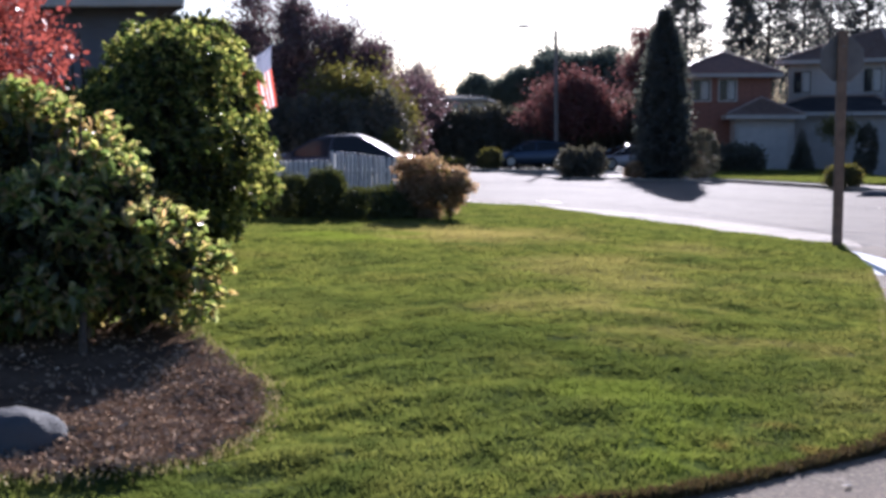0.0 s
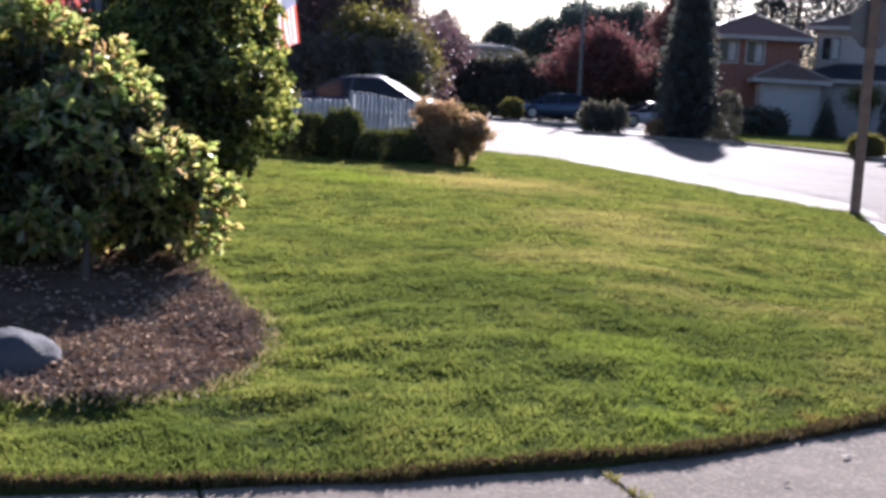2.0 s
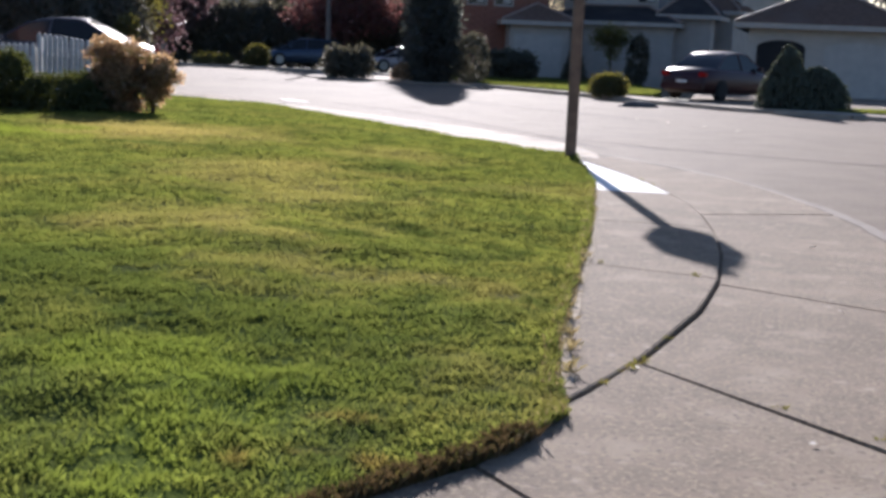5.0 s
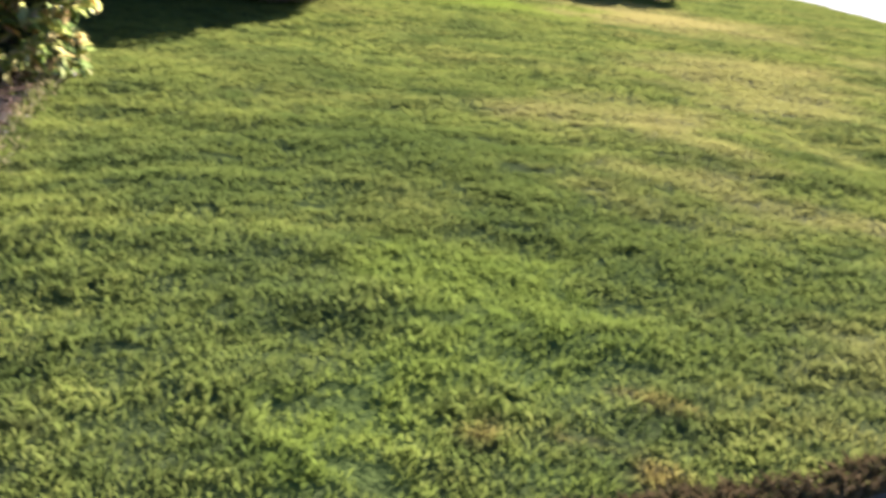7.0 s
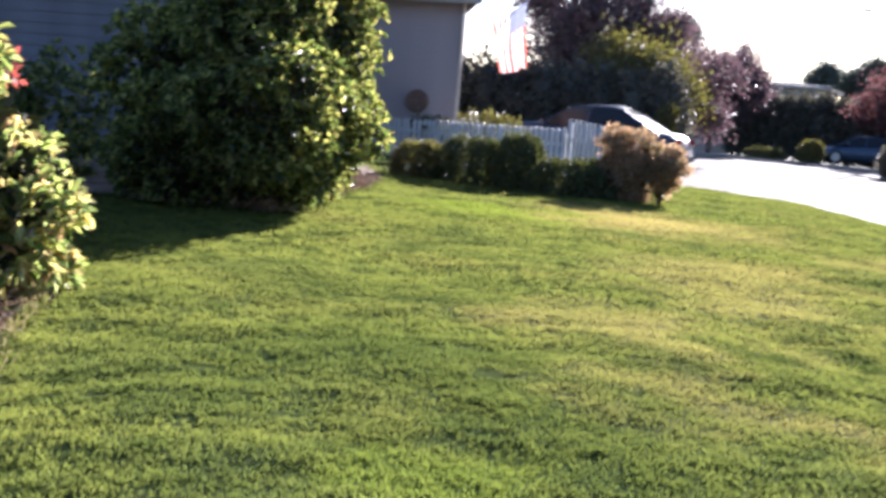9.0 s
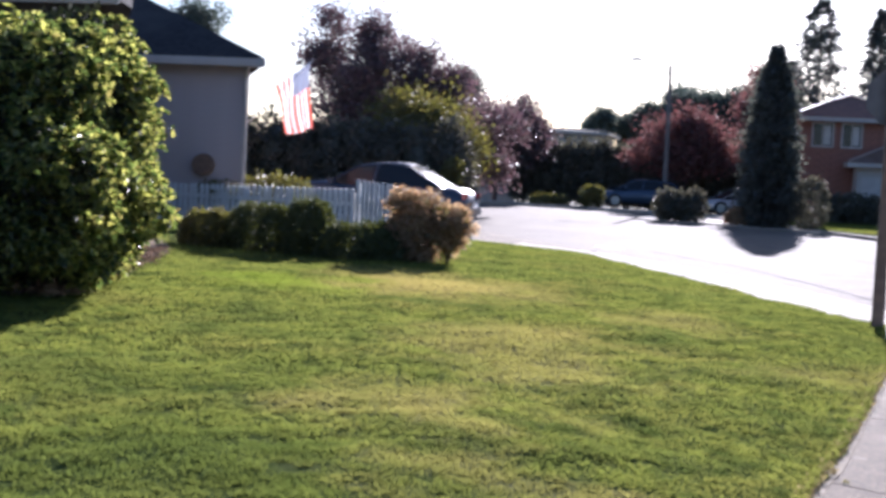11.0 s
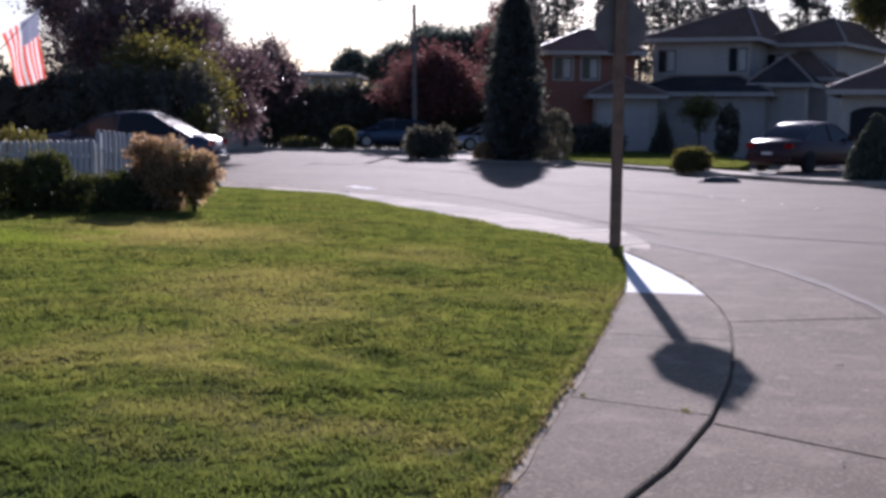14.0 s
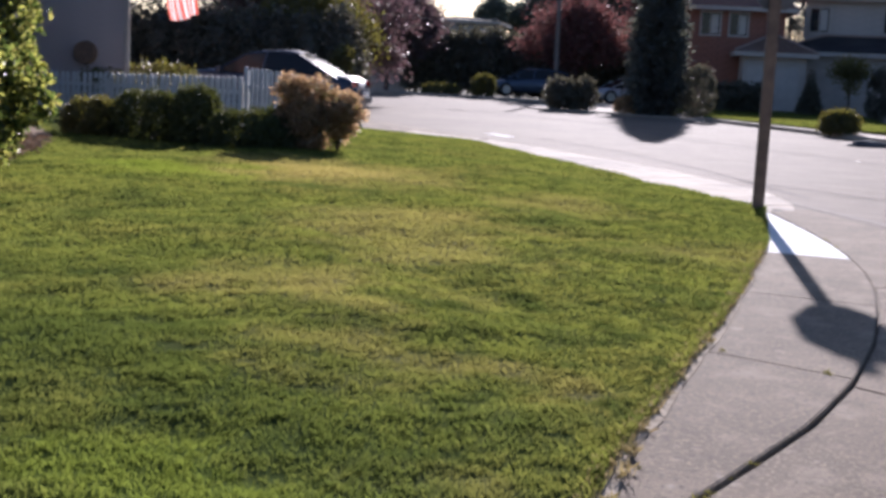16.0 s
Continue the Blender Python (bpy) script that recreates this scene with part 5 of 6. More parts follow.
def hip_caps(parent, x0, x1, y0, y1, z, rise, over, thick=0.16, shift=0.0):
    """Pale ridge and hip caps of a hipped roof, on the side towards the street."""
    X0, X1, Y0, Y1 = x0 - over, x1 + over, y0 - over, y1 + over
    w, d = X1 - X0, Y1 - Y0
    if w >= d:
        r0, r1 = (X0 + d / 2, (Y0 + Y1) / 2), (X1 - d / 2, (Y0 + Y1) / 2)
    else:
        r0 = r1 = ((X0 + X1) / 2 + shift, Y0 + w / 2)
    zt, ze = z + thick + rise + 0.02, z + thick + 0.02
    for a, b in (((X0, Y0, ze), (*r0, zt)), ((X1, Y0, ze), (*r1, zt)), ((*r0, zt), (*r1, zt))):
        if math.dist(a, b) > 0.1:
            part("hip_cap", tubed([a, b], [0.06, 0.06], 6), M_CAP, parent, "pale ridge cap")


def far_house(name, label, at, rz, w, d, storeys, wall, roof, wins, garage=None, low=None, rise=2.0, low_wall=None, more=(), arch=False, shift=0.0):
    """A house that faces -y of its own frame. wins: (x, z, w, h). garage: (x, w, h, open). low, more: front one-storey parts (x0, x1, depth, height, roof rise, roof)."""
    root = thing(name, label, "house", "houses across the street", at=at, rz=rz)
    h = 2.75 * storeys
    b = part("wall", boxed((-w / 2, 0, -0.3), (w / 2, d, h)), wall, root)
    r = part("roof", hip_roof(-w / 2, w / 2, 0, d, h, rise, 0.5, shift=shift), roof, root)
    roof_trim(r, -w / 2, w / 2, 0, d, h, 0.5, M_TAN)
    courses(b, -w / 2, w / 2, 0, 0.2, h - 0.1, 0.3, wall)
    hip_caps(r, -w / 2, w / 2, 0, d, h, rise, 0.5, shift=shift)
    for x, z, ww, hh in wins:
        win = window(root, x, -0.03, z, ww, hh, mat=M_CREAM)
        part("curtain", boxed((x + ww * 0.06, -0.05, z - hh / 2 + 0.05), (x + ww / 2 - 0.06, -0.043, z + hh / 2 - 0.05)), M_CURTAIN, win, "pale drawn curtain")
    for x0, x1, dd, hh, up, rm in ([low] if low else []) + list(more):
        lw = part("wall", boxed((x0, -dd, -0.3), (x1, -0.03, hh)), low_wall or wall, root)
        r2 = part("roof", hip_roof(x0, x1, -dd, 1.2, hh, up, 0.4), rm, root)
        roof_trim(r2, x0, x1, -dd, 1.2, hh, 0.4, M_TAN)
        hip_caps(r2, x0, x1, -dd, 1.2, hh, up, 0.4)
    if arch:
        # the open doorway is a dark plate on the wall, inner shade painted
        for x, gw, opened in ((garage[0], garage[1], True), (1.1, 2.3, False)):
            gh, rad = garage[2], 0.28
            out = [(x - gw / 2, -0.1), (x + gw / 2, -0.1)] + [(x + gw / 2 * math.cos(math.pi * k / 12), gh + rad * math.sin(math.pi * k / 12)) for k in range(13)]
            bm = prism(out, 0.0, 0.02)
            bm.transform(pose(0, -0.026, 0, 90, 0, 0))
            g_ = part("garage_door", bm, M_DARKIN if opened else M_GARAGE, root, "flat dark panel painting the shade of an open garage doorway" if opened else "pale closed garage door")
            if not opened:
                for i in range(4):
                    part("door_panel", boxed((x - gw / 2 + 0.06, -0.06, i * gh / 4 + 0.03), (x + gw / 2 - 0.06, -0.048, (i + 1) * gh / 4 - 0.02), 0.005), M_GARAGE, g_)
    elif garage:
        x, gw, gh, opened = garage
        y = -(low[2] if low else 0) - 0.03
        g = part("garage_door", boxed((x - gw / 2, y, -0.1), (x + gw / 2, y + 0.02, gh)), M_DARKIN if opened else M_GARAGE, root, "flat dark panel painting the shade of an open garage doorway" if opened else "")
        if not opened:
            for i in range(4):
                part("door_panel", boxed((x - gw / 2 + 0.05, y - 0.03, i * gh / 4 + 0.03), (x + gw / 2 - 0.05, y - 0.002, (i + 1) * gh / 4 - 0.02), 0.008), M_GARAGE, g)
        bm = bmesh.new()
        box(bm, (x - gw / 2 - 0.14, y - 0.06, -0.1), (x - gw / 2, y + 0.02, gh + 0.14))
        box(bm, (x + gw / 2, y - 0.06, -0.1), (x + gw / 2 + 0.14, y + 0.02, gh + 0.14))
        box(bm, (x - gw / 2, y - 0.06, gh), (x + gw / 2, y + 0.02, gh + 0.14))
        part("door_frame", bm, M_CREAM, root)
    return root


far_house("house", "small two-storey brick house with a terracotta roof", (7.4, 62.3, 0), 0, 4.2, 7, 1.62, M_BRICK, M_TILE,
          [(-1.2, 3.8, 0.8, 0.95), (0.05, 3.8, 0.75, 0.95)], (1.5, 2.2, 2.0, False), (0.2, 2.9, 2.2, 2.45, 0.8, M_BROWNROOF), 1.15, M_TAN)
far_house("house", "two-storey tan house with brown hipped roof and dark porch roofs", (12.7, 63.5, 0), -23, 4.6, 9, 1.88, M_TAN, M_BROWNROOF,
          [(-1.6, 4.24, 0.85, 1.05), (1.75, 4.28, 0.85, 1.1), (-1.5, 1.3, 1.3, 1.5)], None, (-2.7, 3.4, 1.8, 2.62, 0.75, M_SHINGLE), 1.6, None, [(2.9, 5.0, 1.0, 3.05, 1.25, M_SHINGLE)], shift=1.6)
far_house("house", "tan house wing with a steep brown roof", (17.64, 65.7, 0), -30, 4.0, 9, 1.85, M_TAN, M_BROWNROOF, [(-1.0, 4.2, 0.8, 1.0)], None, (-1.2, 2.0, 1.4, 3.4, 1.3, M_BROWNROOF), 1.3, shift=1.2)
far_house("house", "cream single-storey house with two arched garage doors, one open", (18.3, 48.75, 0), -18, 5.6, 9, 0.91, M_CREAM, M_BROWNROOF, [], (-1.6, 1.75, 1.75, True), None, 1.5, arch=True)
far_house("house", "pale house with a flat dark roof beyond the hedge", (-9.9, 96.0, 0), 0, 5.2, 8, 1.6, M_TAN, M_SHINGLE, [(-1.2, 3.7, 0.7, 0.8), (0.4, 3.7, 0.8, 0.9), (1.6, 3.7, 0.6, 0.9)], None, None, 0.25)


# ---------------------------------------------------------------- cars
def car(name, label, at, rz, paint, length=4.6, width=1.78, height=1.43, hatch=False, cab=None, hood=0.0, rim=None):
    """A parked car facing +x of its own frame."""
    root = thing(name, label, "car", "parked cars", at=at, rz=rz)
    L, W, H = length, width, height
    # side profile: (x, lower z, waist z)
    st = [(-0.5, 0.34, 0.62), (-0.485, 0.26, 0.82 if not hatch else 0.95), (-0.44, 0.22, 0.92 if not hatch else 1.0), (-0.34, 0.2, 0.95 if not hatch else 1.0), (-0.1, 0.2, 0.93), (0.12, 0.2, 0.9),
          (0.24, 0.2, 0.86 + hood), (0.38, 0.2, 0.78 + hood), (0.46, 0.22, 0.68 + hood), (0.49, 0.28, 0.58 + hood), (0.5, 0.36, 0.5 + hood)]
    bm = bmesh.new()
    rings = []
    for x, zl, zw in st:
        k = 1 - 0.16 * (abs(x) / 0.5) ** 4
        hw = W / 2 * k
        zw *= H / 1.43
        ring = [(-hw * 0.86, zl), (-hw * 0.98, zl + 0.1), (-hw, (zl + zw) / 2), (-hw * 0.97, zw - 0.06), (-hw * 0.88, zw), (0, zw + 0.03), (hw * 0.88, zw), (hw * 0.97, zw - 0.06), (hw, (zl + zw) / 2), (hw * 0.98, zl + 0.1), (hw * 0.86, zl)]
        rings.append([bm.verts.new((x * L, y, z)) for y, z in ring])
    for a, b in zip(rings, rings[1:]):
        for k in range(len(a) - 1):
            bm.faces.new((a[k], a[k + 1], b[k + 1], b[k]))
        bm.faces.new((a[-1], a[0], b[0], b[-1]))
    bm.faces.new(rings[0])
    bm.faces.new(rings[-1][::-1])
    bmesh.ops.recalc_face_normals(bm, faces=bm.faces)
    body = part("body", bm, paint, root, smooth=True)
    # greenhouse
    cab = cab or [(-0.37, 0.0), (-0.2, 0.86), (-0.06, 1.0), (0.08, 0.94), (0.3, 0.0)] if not hatch else [(-0.47, 0.0), (-0.42, 0.8), (-0.2, 1.0), (0.06, 0.98), (0.33, 0.0)]
    zb, zt = 0.88 * H / 1.43, H
    line = []
    for k in range(len(cab) - 1):
        p0, p1, p2, p3 = (np.array(cab[min(max(k + j, 0), len(cab) - 1)]) for j in (-1, 0, 1, 2))
        for q in (0.0, 0.25, 0.5, 0.75):
            c = 0.5 * (2 * p1 + (p2 - p0) * q + (2 * p0 - 5 * p1 + 4 * p2 - p3) * q * q + (3 * p1 - p0 - 3 * p2 + p3) * q ** 3)
            line.append((float(c[0]), float(min(1.02, max(0.0, c[1])))))
    line.append(cab[-1])
    bm = bmesh.new()
    rings = []
    for x, f in line:
        z = zb + (zt - zb) * f
        hw = W / 2 * (0.9 - 0.2 * f)
        rings.append([bm.verts.new((x * L, y, zz)) for y, zz in ((-W / 2 * 0.9, zb - 0.02), (-hw, z), (0, z + 0.02 * f), (hw, z), (W / 2 * 0.9, zb - 0.02))])
    for a, b in zip(rings, rings[1:]):
        for k in range(4):
            bm.faces.new((a[k], a[k + 1], b[k + 1], b[k]))
    bmesh.ops.recalc_face_normals(bm, faces=bm.faces)
    part("glasshouse", bm, M_CARGLASS, root, "dark car windows", smooth=False)
    # roof skin and pillars
    bm = bmesh.new()
    rr = []
    for x, f in line[4:13]:
        z = zb + (zt - zb) * f
        hw = W / 2 * (0.9 - 0.2 * f)
        rr.append([bm.verts.new((x * L, y, zz)) for y, zz in ((-hw - 0.01, z - 0.03), (-hw * 0.9, z + 0.015), (0, z + 0.04), (hw * 0.9, z + 0.015), (hw + 0.01, z - 0.03))])
    for a, b in zip(rr, rr[1:]):
        for k in range(4):
            bm.faces.new((a[k], a[k + 1], b[k + 1], b[k]))
    bmesh.ops.recalc_face_normals(bm, faces=bm.faces)
    part("roof", bm, paint, body, smooth=True)
    for s in (-1, 1):
        for (xa, fa), (xb, fb) in ((cab[0], cab[1]), (cab[3], cab[4]), (cab[1], cab[2]), (cab[2], cab[3])):
            pa = (xa * L, s * W / 2 * (0.9 - 0.2 * fa), zb + (zt - zb) * fa)
            pb = (xb * L, s * W / 2 * (0.9 - 0.2 * fb), zb + (zt - zb) * fb)
            part("pillar", tubed([pa, pb], [0.022, 0.02], 6), paint, body)
        part("pillar", tubed([(-0.02 * L, s * W / 2 * 0.9, zb), (-0.04 * L, s * W / 2 * 0.71, zt - 0.02)], [0.03, 0.025], 6), paint, body)
    for s in (-1, 1):
        part("mirror", boxed((0.17 * L, s * (W / 2 + 0.02) - 0.09, 0.9), (0.2 * L, s * (W / 2 + 0.02) + 0.09, 1.03), 0.02), paint, root)
        part("headlight", boxed((0.455 * L, s * W * 0.36 - 0.16, 0.56), (0.49 * L, s * W * 0.36 + 0.14, 0.68), 0.02), M_LAMPCLEAR, root)
        part("tail_light", boxed((-0.5 * L, s * W * 0.37 - 0.14, 0.7), (-0.475 * L, s * W * 0.37 + 0.12, 0.84), 0.02), M_LAMPRED, root)
    part("bumper", boxed((-0.515 * L, -W * 0.42, 0.32), (-0.48 * L, W * 0.42, 0.5), 0.03), paint, root)
    part("number_plate", boxed((-0.52 * L, -0.16, 0.52), (-0.505 * L, 0.16, 0.6)), M_WHITE, root)
    for sx in (-0.3, 0.31):
        for s in (-1, 1):
            bm = bmesh.new()
            bmesh.ops.create_cone(bm, segments=22, radius1=0.32, radius2=0.32, depth=0.2, cap_ends=True, matrix=pose(sx * L, s * (W / 2 - 0.09), 0.32, 90, 0, 0))
            bmesh.ops.bevel(bm, geom=[e for e in bm.edges if abs(e.calc_length()) < 0.12], offset=0.03, segments=2, affect='EDGES')
            wheel = part("tyre", bm, M_TYRE, root)
            bm = bmesh.new()
            bmesh.ops.create_cone(bm, segments=18, radius1=0.2, radius2=0.16, depth=0.03, cap_ends=True, matrix=pose(sx * L, s * (W / 2 + 0.012), 0.32, 90 * s, 0, 0))
            part("rim", bm, rim or M_RIM, wheel)
    return root


car("car", "dark navy sedan parked behind the picket fence", (-5.5, 31.0, 0.08), 180, M_NAVY, 4.6, 1.8, 1.42, False, [(-0.4, 0.0), (-0.2, 0.93), (-0.07, 1.0), (0.07, 0.82), (0.23, 0.0)], 0.1)
car("car", "dark maroon sedan parked in a driveway across the street", (12.35, 40.5, 0.0), 46, M_MAROON, 4.45, 1.7, 1.42, rim=M_TYRE)
car("car", "blue hatchback parked beyond the street", (-2.0, 64.0, 0.02), 195, M_BLUECAR, 3.9, 1.7, 1.32, True)
car("car", "silver-grey car parked behind the red tree", (2.9, 62.5, -0.05), 200, M_WHITECAR, 4.2, 1.7, 1.2)


# ---------------------------------------------------------------- street lamp
def street_lamp():
    root = thing("street_lamp", "tall weathered pole with a cobra-head street lamp", "street lamp", at=(-0.75, 64.5, -0.1))
    part("pole", tubed([(0, 0, -0.2), (-0.05, 0, 3.5), (-0.1, 0, 6.95)], [0.13, 0.11, 0.085], 10), M_LAMPPOLE, root)
    part("arm", tubed([(-0.1, 0, 6.5), (-0.6, 0, 6.95), (-1.5, 0, 7.2)], [0.03, 0.028, 0.024], 6), M_ALU, root, "thin pale metal arm")
    bm = bmesh.new()
    bmesh.ops.create_icosphere(bm, subdivisions=2, radius=1.0)
    bm.transform(Matrix.Translation((-1.72, 0, 7.2)) @ Matrix.Diagonal((0.32, 0.14, 0.08, 1)))
    part("lamp_head", bm, M_ALU, root, smooth=True)
    return root


street_lamp()


# ---------------------------------------------------------------- trees
def tree(name, label, base, trunk_h, blobs, mat, n, leaf, seed, group="", cat="tree", inner=0.35, tr=0.14, clump=6, stray=0.8):
    r = np.random.default_rng(seed)
    root = thing(name, label, cat, group, at=base)
    off = np.array(base)
    top = max(b[2] for b in blobs) - base[2]
    cx = np.mean([b[0] for b in blobs]) - base[0]
    cy = np.mean([b[1] for b in blobs]) - base[1]
    part("trunk", tubed([(0, 0, -0.2), (0.03, 0.02, trunk_h * 0.5), (cx * 0.3, cy * 0.3, trunk_h), (cx, cy, top)], [tr, tr * 0.8, tr * 0.65, tr * 0.15], 8), M_BARK, root)
    for i, b in enumerate(blobs):
        s = Vector((cx * 0.3, cy * 0.3, trunk_h * (0.75 + 0.2 * r.random())))
        e = Vector((b[0] - base[0], b[1] - base[1], b[2] - base[2]))
        tip = e + Vector(r.normal(size=3)) * 0.3 * b[3]
        part("limb", tubed([s, s.lerp(tip, 0.5) + Vector((0, 0, 0.15)), tip], [tr * 0.4, tr * 0.22, tr * 0.06], 5), M_BARK, root)
    p, d = blob_points(r, n, blobs, inner, base[2] + 0.1)
    p = p + d * (stray * (r.random(n) ** 4))[:, None]
    P = np.repeat(p, clump, 0) + leaf * 1.2 * r.normal(size=(n * clump, 3))
    v, f = scatter_leaves(r, P, np.repeat(d, clump, 0), leaf, leaf * 0.6, 1.3)
    np_part("crown", v - off, f, mat, root)
    return root


def spread(seed, c, r, n, s):
    """Sub-crowns scattered in a larger ellipsoid."""
    g = np.random.default_rng(seed)
    out = []
    for i in range(n):
        d = unit(g.normal(size=3)) * (0.3 + 0.8 * g.random())
        k = s * (0.45 + 0.9 * g.random())
        out.append((c[0] + d[0] * r[0], c[1] + d[1] * r[1], c[2] + d[2] * r[2], k, k, k * 0.85))
    return out


tree("plum_tree", "tall purple-leaved plum tree behind the hedge", (-9.0, 42, -0.1), 2.0, spread(1, (-9.0, 42, 3.5), (2.7, 1.9, 2.2), 80, 0.36) + spread(11, (-6.8, 42, 3.5), (1.6, 1.2, 1.2), 34, 0.34) + spread(12, (-10.5, 42, 5.4), (0.7, 0.7, 0.9), 16, 0.28) + spread(13, (-9.2, 42, 5.4), (0.6, 0.6, 0.7), 12, 0.28) + spread(14, (-7.7, 42, 4.7), (0.7, 0.7, 0.6), 12, 0.28), M_PLUM, 8000, 0.11, 41)
tree("plum_tree", "purple-leaved plum tree at the street bend", (-9.5, 67, -0.05), 1.5, spread(2, (-8.9, 67, 3.3), (2.1, 1.4, 1.2), 56, 0.34) + [(-10.3, 67, 4.5, 0.4, 0.4, 0.45), (-8.2, 67, 4.75, 0.35, 0.4, 0.4)], M_PLUM, 3600, 0.15, 42)
tree("plum_tree", "purple-brown plum tree between the hedge and the bend", (-6.9, 46, -0.1), 1.6, spread(6, (-6.7, 46, 2.6), (2.0, 1.2, 1.4), 46, 0.34), M_PLUM, 3000, 0.12, 46)
tree("young_tree", "thin young tree with sparse grey-green leaves", (-8.0, 52, -0.1), 3.0, spread(3, (-8.0, 52, 4.6), (0.42, 0.45, 0.85), 12, 0.28), M_FARTREE, 520, 0.12, 43)
tree("olive_tree", "bushy olive-green tree behind the parked sedan", (-5.7, 37, -0.1), 1.0, spread(4, (-5.9, 37, 2.15), (1.6, 1.0, 1.1), 34, 0.36), M_OLIVE, 2600, 0.10, 44)
tree("red_maple", "red-leaved maple beyond the street", (-0.2, 66.6, -0.04), 1.6, spread(25, (-0.7, 66.6, 3.0), (1.7, 1.3, 1.15), 34, 0.42) + spread(26, (1.2, 66.6, 3.1), (1.3, 0.9, 1.25), 24, 0.38) + spread(27, (0.2, 66.6, 4.2), (1.0, 0.8, 0.4), 9, 0.3), M_MAPLE, 3600, 0.14, 45)
tree("red_maple", "reddish maple behind the cypress", (3.3, 60, 0), 1.6, spread(15, (3.4, 60, 4.4), (0.85, 0.9, 2.0), 26, 0.4), M_MAPLE, 2200, 0.13, 55)


def hedge(name, label, x0, x1, y, depth, z1, mat, seed, n=2600, leaf=0.12, wav=0.12):
    r = np.random.default_rng(seed)
    k = max(3, int((x1 - x0) / 0.8))
    bl = []
    for i in range(k):
        x = x0 + (i + 0.5) * (x1 - x0) / k
        h = z1 * (1 + wav * (r.random() - 0.5) * 2)
        bl.append((x, y, h * 0.5, (x1 - x0) / k * 0.75, depth / 2, h * 0.52))
    root = thing(name, label, "hedge", at=((x0 + x1) / 2, y, 0))
    off = np.array([(x0 + x1) / 2, y, 0])
    p, d = blob_points(r, n, bl, 0.8, 0.0)
    v, f = scatter_leaves(r, np.repeat(p, 4, 0) + leaf * r.normal(size=(n * 4, 3)), np.repeat(d, 4, 0), leaf * 1.3, leaf, 1.2)
    np_part("foliage", v - off, f, mat, root)
    bm = bmesh.new()
    for b in bl:
        bmesh.ops.create_icosphere(bm, subdivisions=2, radius=1.0, matrix=Matrix.Translation((b[0] - off[0], b[1] - off[1], b[2])) @ Matrix.Diagonal((b[3] * 0.82, b[4] * 0.82, b[5] * 0.86, 1)))
    part("inner_growth", bm, mat, root, smooth=True)
    return root


hedge("tall_hedge", "tall dark evergreen hedge behind the driveway", -13.5, -4.4, 35.5, 1.4, 2.5, M_DARKHEDGE, 51, 5200, 0.1, 0.05)
hedge("tall_hedge", "dark evergreen hedge and brush across the street", -8.9, -1.6, 69.2, 1.8, 3.0, M_DARKHEDGE, 52, 6500, 0.12, 0.04)
hedge("tall_hedge", "dark brush under the red tree", -2.4, 5.6, 69.5, 1.8, 3.2, M_DARKHEDGE, 53, 4000, 0.13, 0.12)
hedge("tall_hedge", "dark evergreen hedge behind the board fence", -17.0, -8.6, 72.0, 1.6, 3.1, M_DARKHEDGE, 58, 3600, 0.13, 0.08)
hedge("low_hedge", "dark low hedge below the brick house", 6.2, 8.2, 56.0, 0.9, 1.2, M_DARKHEDGE, 54, 1400, 0.1, 0.15)
hedge("low_hedge", "low shaggy brush under the red maple", -0.1, 1.4, 50.3, 0.9, 0.95, M_DARKHEDGE, 56, 900, 0.09, 0.1)
for x, y, r_, h, mt, lab in ((5.14, 48.6, 0.62, 1.72, M_DARKHEDGE, "round dark clipped shrub beside the cypress"), (8.8, 39.9, 0.52, 0.6, M_OLIVE, "low round brownish-green shrub at the far curb"),
                             (-3.9, 61.5, 0.55, 0.95, M_OLIVE, "small round shrub at the far curb"), (-6.0, 62.0, 0.9, 0.45, M_OLIVE, "low spreading shrub at the far curb"),
                             (12.6, 55.5, 0.45, 2.05, M_DARKHEDGE, "dark upright leafy column by the tan porch"), (2.75, 49.2, 0.4, 0.5, M_ORANGE, "small reddish shrub at the foot of the cypress")):
    shrub("round_shrub", lab, [(x, y, h * 0.5, r_, r_, h * 0.52), (x, y, h * 0.28, r_ * 0.95, r_ * 0.95, h * 0.3), (x + 0.1 * r_, y, h * 0.7, r_ * 0.8, r_ * 0.8, h * 0.3)], 900, 4, 0.085, 0.05, (x, y, 0), 0, mt, 0.8, 500, "", int(100 + x * 10), loose=1.1)


shrub("cone_shrub", "dark cone-shaped shrub by the tan house", [(10.1, 56.5, 0.12 + 0.17 * k, 0.5 - 0.048 * k, 0.5 - 0.048 * k, 0.2) for k in range(10)], 900, 4, 0.09, 0.05, (10.1, 56.5, 0), 0, M_DARKHEDGE, 0.8, 400, "", 150, loose=1.1)
tree("standard_tree", "small flat-topped tree on thin stems by the tan porch", (11.45, 55.5, 0), 1.3, [(11.45, 55.5, 2.05, 0.6, 0.5, 0.26), (11.0, 55.5, 1.85, 0.34, 0.3, 0.22), (11.9, 55.5, 1.85, 0.36, 0.3, 0.24), (11.5, 55.4, 1.5, 0.3, 0.3, 0.4)], M_OLIVE, 420, 0.1, 151, tr=0.05, stray=0.2)


